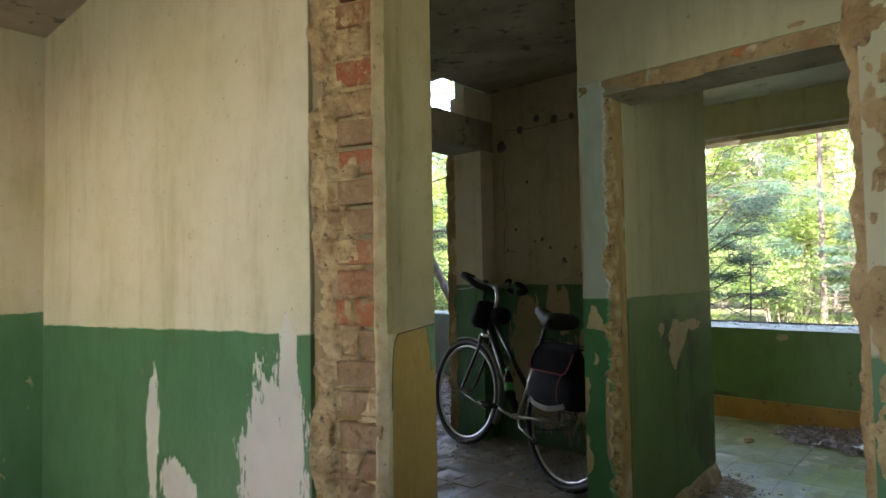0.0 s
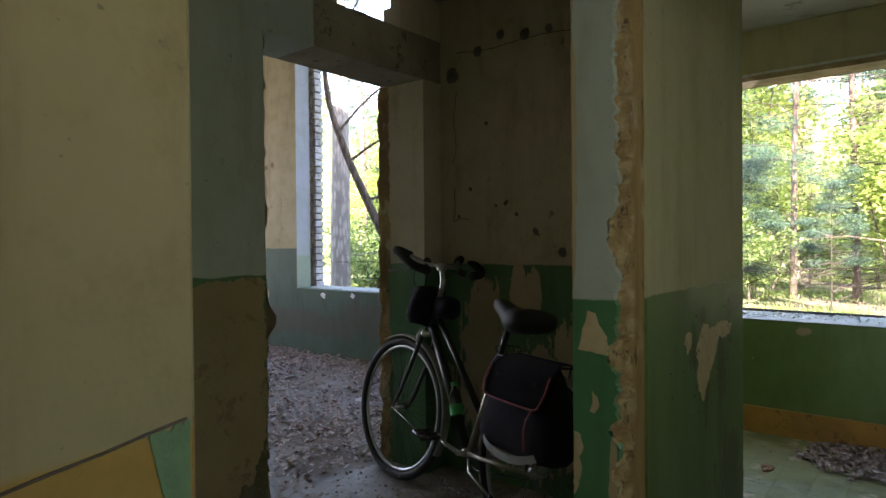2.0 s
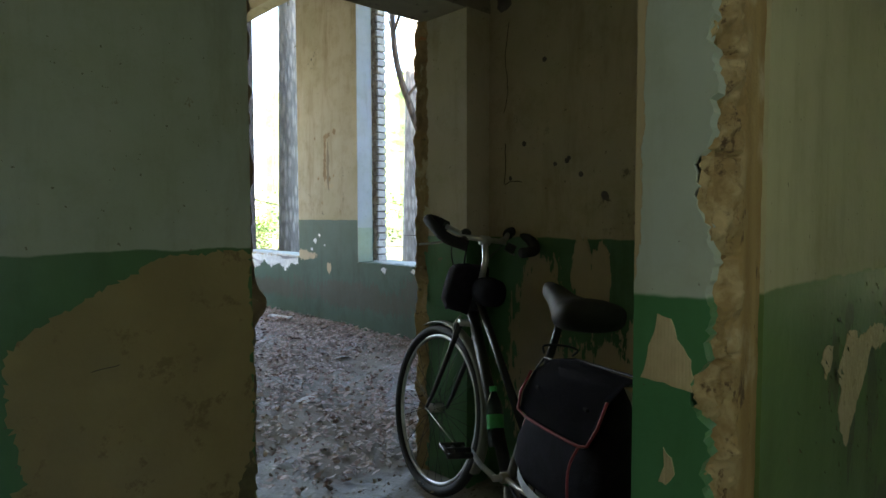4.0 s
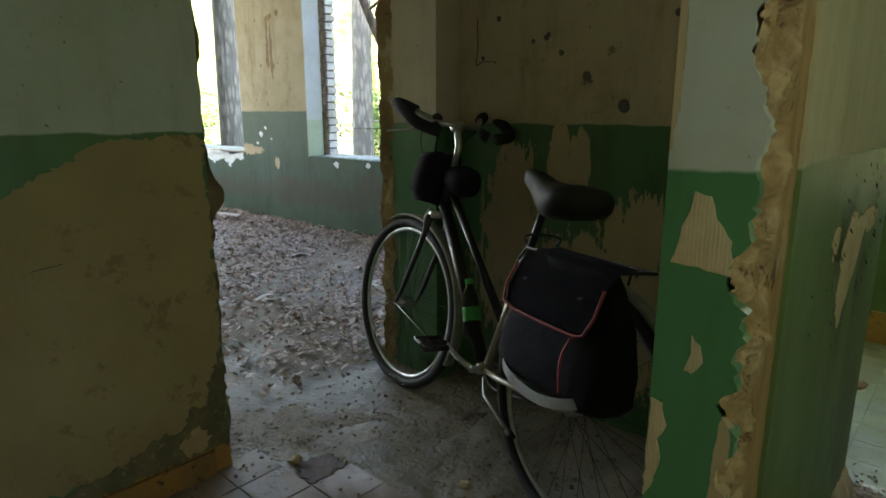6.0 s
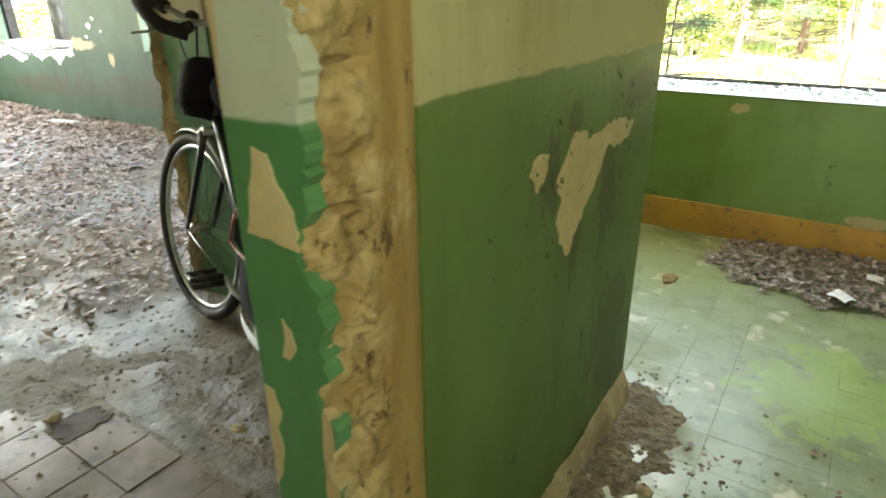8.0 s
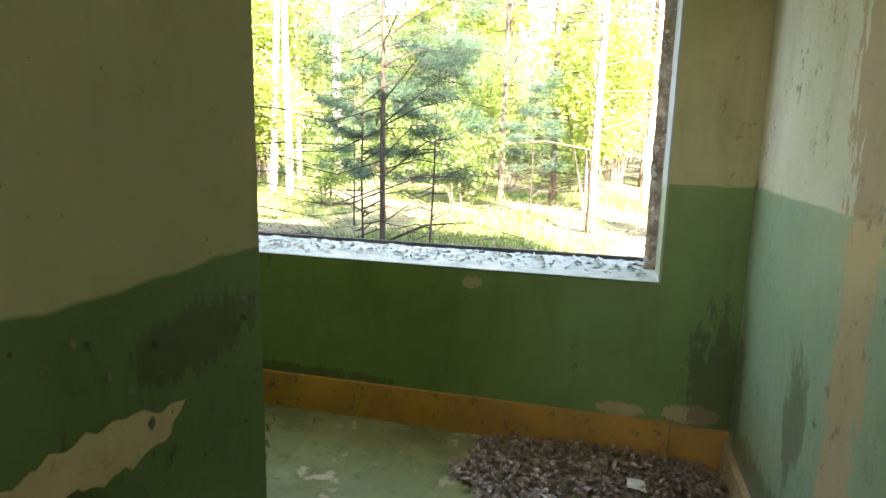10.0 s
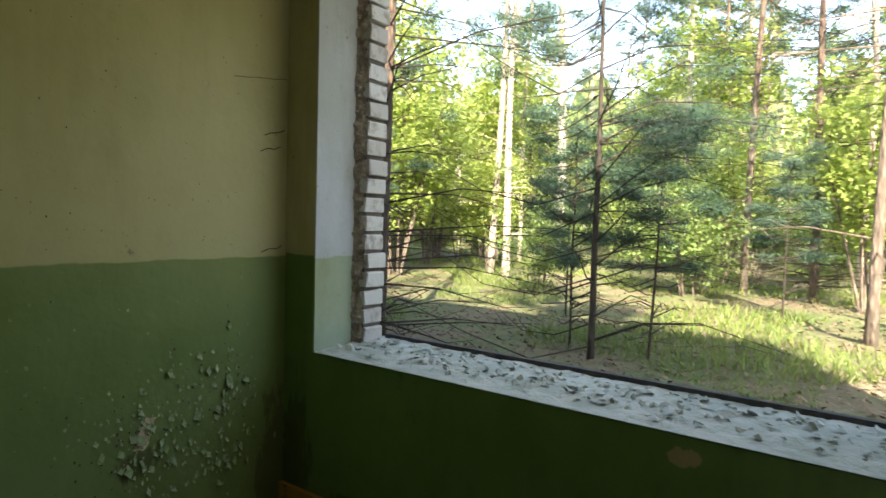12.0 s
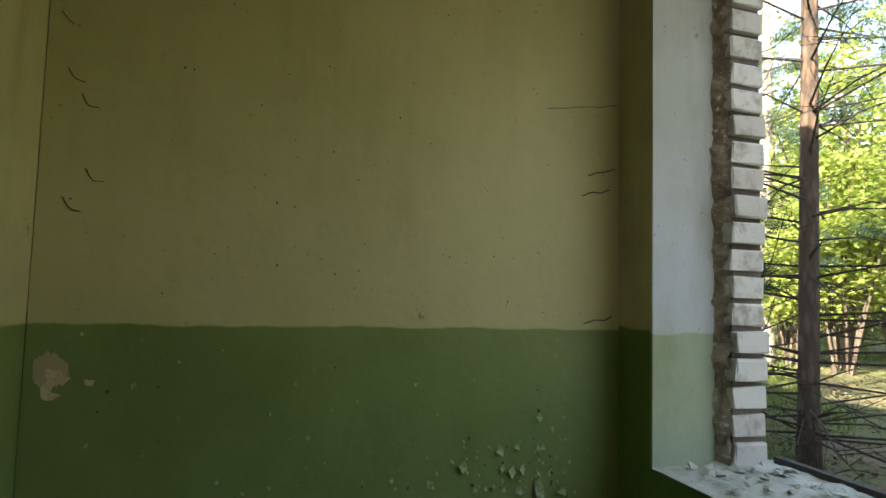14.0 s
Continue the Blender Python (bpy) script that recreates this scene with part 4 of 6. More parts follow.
rack = bar("luggage_rack", ((0.85, -0.05, 0.72), (0.90, -0.06, 0.765), (1.30, -0.07, 0.775), (1.30, 0.07, 0.775), (0.90, 0.06, 0.765), (0.85, 0.05, 0.72)), 0.005, M_FRAME, "black luggage rack", 8, smooth=False)
for s in (-1, 1):
    bar("rack_strut", ((1.16, 0.065 * s, HUB + 0.01), (1.05, 0.065 * s, 0.77)), 0.004, M_FRAME, seg=8, parent=rack)
    bar("rack_strut", ((1.16, 0.065 * s, HUB + 0.01), (1.22, 0.065 * s, 0.77)), 0.004, M_FRAME, seg=8, parent=rack)
bar("rack_clip", curve(((0.88, -0.05, 0.775), (0.87, -0.045, 0.80), (0.92, 0.0, 0.81), (0.93, 0.045, 0.80), (0.9, 0.05, 0.775)), 5), 0.004, M_STEEL, seg=6, parent=rack)
# print on the down tube, drawn as plain bars
bm = bmesh.new()
d = (Vector((0.66, 0, 0.30)) - Vector((0.245, 0, 0.82))).normalized()
for k in range(12):
    if k == 4:
        continue
    c = Vector((0.245, 0, 0.82)) + d * (0.10 + 0.026 * k + (0.01 if k > 4 else 0)) + Vector((0, -0.0205, 0))
    wide = 0.016 if k < 4 else 0.011
    u = d.cross(Vector((0, 1, 0)))
    for off in (-0.3, 0.3):
        q = c + d * 0.018 * off
        v = [bm.verts.new(q + d * a * 0.0028 + u * b * wide * 0.6 + Vector((0, -0.0018 + 0.004 * abs(b), 0))) for a, b in ((-1, -1), (1, -1), (1, 1), (-1, 1))]
        bm.faces.new(v)
tagged(part("print", bm, M_LETTER, bike, "worn white print"), kind="stuff")

# bags and bottle carried on it
bag = thing("pannier_bag", "bulging black nylon pannier with red piping hung on the rack", "bag", at=BIKE)
secs = []
for z, x0, x1, w, e in ((0.785, 1.1, 1.37, 0.03, 0.7), (0.75, 1.08, 1.39, 0.045, 0.7), (0.65, 1.035, 1.43, 0.07, 0.65), (0.55, 1.0, 1.45, 0.085, 0.6), (0.48, 0.99, 1.455, 0.088, 0.6), (0.45, 1.01, 1.43, 0.075, 0.6), (0.44, 1.06, 1.38, 0.04, 0.6)):
    secs.append(superloop(((x0 + x1) / 2, -0.145, z), ((x1 - x0) / 2, 0, 0), (0, w, 0), e, 28))
bagmesh = loft(secs)
for v in bagmesh.verts:
    v.co += Vector((0, -1, 0)) * 0.012 * noise.fractal(v.co * 9, 0.6, 2, 3)
part("bag_body", bagmesh, M_CLOTH, bag, smooth=True)
fl = []
for z, y, x0, x1 in ((0.80, -0.08, 1.08, 1.38), (0.795, -0.15, 1.07, 1.39), (0.755, -0.203, 1.06, 1.40), (0.69, -0.228, 1.055, 1.405), (0.645, -0.24, 1.07, 1.39), (0.635, -0.24, 1.11, 1.36)):
    fl.append([(x0 + (x1 - x0) * k / 14, y - 0.006 * math.sin(math.pi * k / 14), z) for k in range(15)])
bm = bmesh.new()
rows = [[bm.verts.new(c) for c in r] for r in fl]
for a, b in zip(rows, rows[1:]):
    for k in range(14):
        bm.faces.new((a[k], b[k], b[k + 1], a[k + 1]))
bmesh.ops.solidify(bm, geom=bm.faces[:], thickness=0.008)
flap = part("flap", bm, M_CLOTH, bag, "stiff black top flap", True)
edge = [r[0] for r in fl[2:]] + list(fl[-1][1:-1]) + [r[-1] for r in reversed(fl[2:])]
part("piping", tube(bmesh.new(), [Vector(c) + Vector((0, -0.008, 0)) for c in edge], 0.004, 6), M_PIPING, flap, "dark red piping", True)
for x in (1.03, 1.33):
    part("piping", tube(bmesh.new(), curve(((x + 0.02, -0.222 if x > 1.1 else -0.18, 0.66), (x - 0.01, -0.238 if x > 1.1 else -0.19, 0.57), (x, -0.238 if x > 1.1 else -0.19, 0.48)), 6), 0.0035, 6), M_PIPING, bag, "dark red piping", True)
bm = bmesh.new()
rows = []
for k in range(21):
    a = k / 20
    x = 0.995 + a * 0.455
    y = -0.145 - 0.094 * (1 - abs(2 * a - 1) ** 4) - 0.004
    dip = 0.075 * (1 - abs(2 * a - 1) ** 2)
    rows.append([bm.verts.new((x, y, 0.525 - dip)), bm.verts.new((x, y + 0.002, 0.495 - dip))])
for a, b in zip(rows, rows[1:]):
    bm.faces.new((a[0], b[0], b[1], a[1]))
bmesh.ops.solidify(bm, geom=bm.faces[:], thickness=0.003)
part("reflective_strip", bm, M_REFLECT, bag, "silver reflective strip", True)
for x in (1.12, 1.34):
    part("buckle", tube(bmesh.new(), ((x - 0.008, -0.222, 0.72), (x + 0.008, -0.224, 0.72)), 0.005, 8), M_FOAM, bag)

fbag = thing("handlebar_bag", "small soft black bag hanging under the handlebar", "bag", at=BIKE)
secs = []
for z, x, rx, ry in ((1.02, 0.20, 0.055, 0.07), (1.0, 0.195, 0.07, 0.085), (0.93, 0.185, 0.075, 0.095), (0.86, 0.18, 0.07, 0.10), (0.82, 0.185, 0.05, 0.08)):
    secs.append(superloop((x, -0.02, z), (rx, 0, 0), (0, ry, 0), 0.8, 20))
m = loft(secs)
for v in m.verts:
    v.co += Vector(v.co).normalized() * 0.02 * noise.fractal(v.co * 11, 0.6, 2, 3)
part("bag_body", m, M_CLOTH, fbag, smooth=True)
secs = [superloop((x, 0.0, 0.925), (0, r * 0.9, 0), (0, 0, r), 0.9, 18) for x, r in ((0.29, 0.03), (0.30, 0.055), (0.36, 0.062), (0.42, 0.055), (0.43, 0.03))]
part("pouch", loft(secs), M_CLOTH, fbag, smooth=True)
part("strap", tube(bmesh.new(), ((0.22, -0.06, 1.01), (0.25, -0.07, 1.13)), 0.004, 6), M_CLOTH, fbag)

bottle = thing("water_bottle", "clear plastic water bottle with green cap and label", "bottle", at=BIKE @ pose(0.625, -0.03, 0.375, 0, -22, 0))
prof = ((0.0, 0.028), (0.01, 0.032), (0.08, 0.032), (0.13, 0.031), (0.16, 0.028), (0.19, 0.015), (0.2, 0.012))
ob = part("bottle_body", tube(bmesh.new(), [(0.0, 0.0, z) for z, r in prof], [r for z, r in prof], 20), M_BOTTLE, bottle, "clear plastic", True)
part("label", tube(bmesh.new(), ((0, 0, 0.065), (0, 0, 0.115)), 0.0328, 20, False), M_GREENCAP, bottle, "green label", True)
part("cap", tube(bmesh.new(), ((0, 0, 0.2), (0, 0, 0.22)), 0.0145, 14), M_GREENCAP, bottle, "green screw cap")

# ---- small things indoors ----
rnd = random.Random(11)


def litter(name, label, material, count, where, size, category, curl=0.5, flat=True):
    """Many loose leaves or crumbs: where(rnd) gives a place or None."""
    verts, faces = [], []
    for _ in range(count):
        p = where(rnd)
        if p is None:
            continue
        s = size * rnd.uniform(0.5, 1.4)
        a, b = rnd.uniform(0, 6.28), rnd.uniform(-0.5, 0.5)
        m = Matrix.Translation(p) @ Euler((b, rnd.uniform(-0.5, 0.5), a)).to_matrix().to_4x4()
        i = len(verts)
        if flat:
            c = rnd.uniform(-curl, curl) * s
            loc = ((-s, 0, c), (-s * 0.3, -s * 0.5, 0), (s * 0.4, -s * 0.42, 0), (s, 0, c * 0.8), (s * 0.4, s * 0.42, 0.15 * s), (-s * 0.3, s * 0.5, 0.1 * s))
            verts += [m @ Vector(q) for q in loc]
            faces += [(i, i + 1, i + 2, i + 4, i + 5), (i + 2, i + 3, i + 4)]
        else:
            loc = [Vector((rnd.uniform(-s, s), rnd.uniform(-s, s), rnd.uniform(0, s * 0.8))) for _ in range(1)] + [Vector(q) * s for q in ((-0.9, -0.6, -0.3), (0.8, -0.8, -0.3), (0.9, 0.7, -0.3), (-0.7, 0.8, -0.3))]
            verts += [m @ q for q in loc]
            faces += [(i, i + 1, i + 2), (i, i + 2, i + 3), (i, i + 3, i + 4), (i, i + 4, i + 1)]
    me = bpy.data.meshes.new(name)
    me.from_pydata([tuple(v) for v in verts], [], faces)
    me.materials.append(material)
    return tagged(new(name, me), label, category, kind="stuff")


def far_leaf(r):
    x, y = r.uniform(-9.3, -2.0), r.uniform(-0.9, 3.06)
    dens = 0.1 + 0.9 * max(0.0, min(1.0, (y - 0.2 - 0.12 * (x + 2)) / 1.1))
    dens *= 0.35 + 1.1 * max(0.0, noise.noise(Vector((x * 0.9, y * 0.9, 4))) + 0.45)
    return Vector((x, y, FD + 0.012 + r.uniform(0, 0.03))) if r.random() < dens else None


def heap(x, y):
    """Height of the leaf heap in the window room."""
    d1 = ((x - 0.6) / 0.66) ** 2 + ((y - 2.84) / 0.46) ** 2
    d2 = ((x - 1.0) / 0.22) ** 2 + ((y - 2.0) / 0.9) ** 2
    return max(0.0, 1 - d1) * 0.055, max(0.0, 1 - d2) * 0.035


def pile_leaf(r):
    x, y = r.uniform(-0.15, 1.06), r.uniform(0.9, 3.07)
    h = max(heap(x, y))
    n = noise.fractal(Vector((x * 5, y * 5, 1)), 0.7, 2, 4) * 0.05
    if h < 0.003 and r.random() > 0.004 or h + 0.7 * n < 0.012 and r.random() > 0.004 + 4 * h:
        return None
    return Vector((x, y, FC + 0.006 + max(0.0, h) * r.uniform(0.5, 1.05)))


litter("dead_leaves", "brown and greyish dead leaves strewn over the dirt", M_LEAF, 26000, far_leaf, 0.026, "leaves")
litter("leaf_heap", "drift of dead leaves and rubbish in the corner", M_HEAP, 15000, pile_leaf, 0.015, "leaves")


rough_plane("debris_strip", "dark dirt and crumbs drifted along the partition foot", M_DEBRIS, 40, 120,
            lambda u, v: ((0.015 + 0.34 * u, 0.26 + 1.3 * v, FC), (0, 0, 1)), 0.004, 30, "debris", "stuff",
            drop=lambda u, v, p: 0.03 * (1 - u) ** 1.3 + 0.012 * noise.fractal(p * 9, 0.7, 2, 4) - 0.012 - 0.03 * max(0.0, v - 0.85) / 0.15)


def crumb_hall(r):
    x, y = r.uniform(-1.84, 1.0), r.uniform(-1.25, 1.16)
    dens = 0.12 + (0.7 if y > 0.4 else 0.0) + (0.8 if x < -1.44 else 0) + (0.5 if abs(x) < 0.1 and y < 0.3 else 0)
    return Vector((x, y, 0.004 + (-0.014 if y > 0.33 else 0))) if r.random() < dens else None


def crumb_c(r):
    x, y = r.uniform(-1.6, 1.05), r.uniform(0.32, 3.05)
    if x < 0.03 and y < 1.42:
        return None
    dens = 0.012 + 0.9 * max(0.0, 1 - abs(x - 0.08) / 0.14) * (y < 1.6) + 0.3 * max(0.0, 1 - abs(x - 1.0) / 0.25)
    return Vector((x, y, FC + 0.004)) if r.random() < dens else None


litter("plaster_crumbs", "scattered crumbs of plaster, mortar and dirt", M_CRUMB, 4200, crumb_hall, 0.007, "debris", flat=False)
litter("plaster_crumbs_mossy", "crumbs of plaster and dirt on the tiles", M_CRUMB, 8000, crumb_c, 0.006, "debris", flat=False)
litter("far_crumbs", "chips of plaster on the dirt floor", M_CRUMB, 2200, lambda r: Vector((r.uniform(-7, -1.9), r.uniform(-1, 3), FD + 0.01)), 0.011, "debris", flat=False)
litter("sill_flakes", "flat plaster flakes on the window sill", M_SILL, 120, lambda r: Vector((r.uniform(WL + 0.03, WR - 0.03), HF + 0.03 + 0.33 * r.random() ** 0.7, 0.722)), 0.022, "debris", 0.3)
litter("sill_rubble", "plaster flakes and grit lying on the sill", M_SILL, 260, lambda r: Vector((r.uniform(WL + 0.03, WR - 0.03), HF + 0.03 + 0.33 * r.random() ** 0.7, 0.722)), 0.012, "debris", flat=False)


def rock(name, label, at, sx, sy, sz, seed, material, category):
    bm = bmesh.new()
    bmesh.ops.create_icosphere(bm, subdivisions=2, radius=1)
    for v in bm.verts:
        k = 1 + 0.35 * noise.fractal(v.co * 1.2 + Vector((seed, 0, 0)), 0.6, 2, 3)
        v.co = Vector((v.co.x * sx * k, v.co.y * sy * k, max(-0.6, v.co.z) * sz * k))
    ob = tagged(part(name, bm, material), label, category)
    ob.matrix_basis = pose(*at, 0, 0, seed * 40)
    return ob


rock("stone", "pale brick fragment on the tiled floor", (-0.1, 2.36, FC + 0.012), 0.055, 0.03, 0.022, 2, M_RBRICK, "stone")
for i, (x, y, s) in enumerate(((-1.43, 0.16, 0.03), (-1.16, -0.1, 0.02), (-0.9, 0.45, 0.025), (-1.5, -0.25, 0.03), (-0.6, -0.1, 0.02), (0.15, 0.6, 0.03), (0.2, 0.95, 0.025), (-0.2, 0.5, 0.03))):
    rock("rubble", "dark lump of broken mortar on the floor", (x, y, 0.004 if y < 0.33 and x < 0.1 else -0.004 if x < 0 else FC + 0.006), s, s * 0.8, s * 0.6, 3 + i, M_MORTAR if i % 2 else M_PLASTER, "rubble")
bm = bmesh.new()
box_into(bm, -0.2, 0.2, -0.045, 0.045, 0, 0.02)
bmesh.ops.bevel(bm, geom=bm.edges[:], offset=0.003, segments=1, affect='EDGES')
ob = tagged(part("plank", bm, M_PAPER), "pale board offcut lying on the leaves", "board")
ob.matrix_basis = pose(-6.6, 2.75, FD + 0.02, 0, 0, 15)


def scrap(name, label, at, w, seed):
    bm = bmesh.new()
    bmesh.ops.create_grid(bm, x_segments=6, y_segments=6, size=w)
    for v in bm.verts:
        v.co += Vector((noise.noise(v.co * 20 + Vector((seed, 0, 0))), noise.noise(v.co * 20 + Vector((0, seed, 0))), noise.noise(v.co * 16 + Vector((0, 0, seed))))) * w * 0.4
    bmesh.ops.solidify(bm, geom=bm.faces[:], thickness=0.002)
    ob = tagged(part(name, bm, M_PAPER), label, "rubbish")
    ob.matrix_basis = pose(*at, 8, 4, seed * 31)


for i, (x, y, z, w) in enumerate(((0.93, 2.42, 0.02, 0.05), (0.6, 2.5, 0.05, 0.045), (0.72, 2.75, 0.06, 0.035), (0.4, 2.62, 0.03, 0.03))):
    scrap("plastic_scrap", "crumpled white plastic scrap among dead leaves", (x, y, FC + z), w, i + 1)
for i, (x, y) in enumerate(((-4.2, 2.1), (-5.1, 1.6), (-3.3, 1.2), (-3.0, 1.9))):
    scrap("plastic_scrap", "crumpled white plastic scrap on the dirt floor", (x, y, FD + 0.03), 0.05, i + 7)

# dark duct stub by the ceiling
duct = thing("pipe_stub", "short dark steel pipe stub hanging by the ceiling", "pipe")
part("pipe", tube(bmesh.new(), ((0.985, 3.03, HC), (0.985, 3.03, 2.16), (0.985, 3.045, 2.12)), 0.045, 16), M_STEEL, duct, smooth=True)
part("collar", tube(bmesh.new(), ((0.985, 3.04, 2.13), (0.985, 3.06, 1.98)), [0.05, 0.075], 16), M_PLASTER, duct, "plaster collar", True)

# pocks and spots broken out of the plaster
holes = ((-0.945, 1.31, 0.018), (-1.44, 1.4, 0.01), (-1.06, 1.4, 0.012), (-1.12, 1.47, 0.01), (-1.0, 2.33, 0.03), (-1.15, 2.36, 0.026), (-0.86, 2.33, 0.022), (-1.3, 2.3, 0.028), (-1.48, 2.2, 0.045), (-0.7, 2.34, 0.02), (-1.36, 1.55, 0.012), (-0.79, 1.2, 0.024), (-1.19, 1.45, 0.01), (-1.13, 1.46, 0.012), (-0.62, 1.5, 0.014), (-1.25, 1.9, 0.012))
for x, z, s in holes:
    bm = bmesh.new()
    bmesh.ops.create_uvsphere(bm, u_segments=12, v_segments=6, radius=s)
    for v in bm.verts:
        v.co = Vector((v.co.x * (1 + 0.4 * noise.noise(v.co * 60)), v.co.y * 0.12, v.co.z * (1 + 0.4 * noise.noise(v.co * 50))))
    ob = part("plaster_pock", bm, M_MORTAR, bpy.data.objects["wall_niche"])
    ob.location = (x, 1.19, z)


# ---- forest ----
def pine_old(seed, height, r, crown_from, dead=14, bark_mat=None):
    """A tall pine: tapered, slightly bent trunk, dead snags low down and a ragged needle crown."""
    rr = random.Random(seed)
    tree = thing("pine_tree", "tall forest pine with flaking bark and high ragged crown", "tree", "pines in the forest")
    bend = [Vector((0.12 * noise.noise(Vector((seed, 0, z * 0.12))) * z * 0.4, 0.12 * noise.noise(Vector((0, seed, z * 0.12))) * z * 0.4, z)) for z in (height * k / 16 - 0.3 for k in range(17))]
    trunk = tube(bmesh.new(), bend, [r * (1.25 if k == 0 else 1 - 0.8 * k / 16) for k in range(17)], 12)
    snag = bmesh.new()
    tips = []
    for k in range(dead):
        z = 0.25 + 7 * rr.random() ** 1.5 if dead > 40 else rr.uniform(0.8, crown_from + 1)
        p = bend[min(16, int((z + 0.3) / height * 16))].copy()
        p.z = z
        a, l = rr.uniform(0, 6.28), rr.uniform(0.6, 1.9) * (1.6 if dead > 40 else 1)
        q = p + Vector((math.cos(a) * l, math.sin(a) * l, rr.uniform(-0.25, 0.3)))
        m = (p + q) / 2 + Vector((0, 0, rr.uniform(0, 0.15)))
        tube(snag, (p, m, q), 0.014, 5, False, 0.003)
        for _ in range(7 if dead > 40 else 3):
            s = m.lerp(q, rr.random())
            tube(snag, (s, s + Vector((rr.uniform(-0.4, 0.4), rr.uniform(-0.4, 0.4), rr.uniform(-0.2, 0.2)))), 0.004, 4, False, 0.002)
    for k in range(26):
        z = rr.uniform(crown_from, height * 0.97)
        p = bend[min(16, int((z + 0.3) / height * 16))].copy()
        p.z = z
        l = (1 - (z - crown_from) / (height - crown_from)) * 1.8 + 0.5
        a = rr.uniform(0, 6.28)
        q = p + Vector((math.cos(a) * l, math.sin(a) * l, rr.uniform(0.0, 0.6)))
        tube(snag, (p, (p + q) / 2, q), 0.03, 5, False, 0.008)
        tips += [p.lerp(q, rr.uniform(0.45, 1.05)) for _ in range(7)]
    part("trunk", trunk, bark_mat or M_PINE, tree, smooth=True)
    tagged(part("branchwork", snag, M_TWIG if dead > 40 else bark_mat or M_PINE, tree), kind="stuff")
    needles("crown", tips, tree, rr, 0.42, 34, 0.17)
    return tree


def needles(name, tips, tree, rr, spread, count, length, material=None, wide=0.09):
    """Tufts of thin needle blades round the tips."""
    verts, faces = [], []
    for t in tips:
        for _ in range(count):
            c = t + Vector((rr.gauss(0, 0.4), rr.gauss(0, 0.4), rr.gauss(0, 0.22))) * spread
            d = Vector((rr.gauss(0, 1), rr.gauss(0, 1), rr.gauss(0.2, 0.8))).normalized() * length * rr.uniform(0.6, 1.2)
            w = d.orthogonal().normalized() * length * wide
            i = len(verts)
            verts += [c - w, c + w, c + d]
            faces.append((i, i + 1, i + 2))
    me = bpy.data.meshes.new(name)
    me.from_pydata([tuple(v) for v in verts], [], faces)
    me.materials.append(material or M_NEEDLE)
    ob = tagged(new(name, me), kind="stuff")
    ob.parent = tree
    return ob


def pine_young(seed, height, r, reach, label):
    """A slim young pine: whorls of thin near-level branches with needle tufts on their outer half."""
    rr = random.Random(seed)
    tree = thing("young_pine", label, "tree")
    lean = [Vector((0.05 * noise.noise(Vector((seed, 1, z * 0.6))), 0.05 * noise.noise(Vector((seed, 7, z * 0.6))), z)) for z in (height * k / 14 - 0.1 for k in range(15))]
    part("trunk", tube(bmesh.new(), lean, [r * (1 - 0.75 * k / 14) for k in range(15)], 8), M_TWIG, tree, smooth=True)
    bm, tips = bmesh.new(), []
    z = 0.35
    while z < height * 0.95:
        for k in range(rr.choice((3, 4, 5))):
            a = rr.uniform(0, 6.28)
            l = reach * (1 - 0.55 * z / height) * rr.uniform(0.6, 1.15)
            p = Vector((0, 0, z + rr.uniform(-0.08, 0.08)))
            pts = [p + Vector((math.cos(a) * l * f, math.sin(a) * l * f, 0.12 * l * math.sin(f * 4 + a) + 0.1 * l * f * f)) for f in (0, 0.3, 0.6, 1.0)]
            tube(bm, pts, 0.012, 5, False, 0.003)
            alive = z > height * 0.36
            for f in (0.25, 0.35, 0.45, 0.55, 0.62, 0.7, 0.8, 0.9, 1.0):
                b = p.lerp(pts[-1], f)
                e = b + Vector((rr.uniform(-1, 1), rr.uniform(-1, 1), rr.uniform(-0.1, 0.3))) * 0.22 * l
                tube(bm, (b, b.lerp(e, 0.5) + Vector((0, 0, rr.uniform(-0.04, 0.06))), e), 0.004, 4, False, 0.0018)
                if alive and f > 0.5 and rr.random() < 0.3:
                    tips += [b, e, e.lerp(b, 0.5)]
        z += rr.uniform(0.2, 0.32)
    tagged(part("branchwork", bm, M_TWIG, tree), kind="stuff")
    needles("crown", tips, tree, rr, 0.24, 85, 0.075, M_NEEDLE_SHADE, 0.07)
    return tree


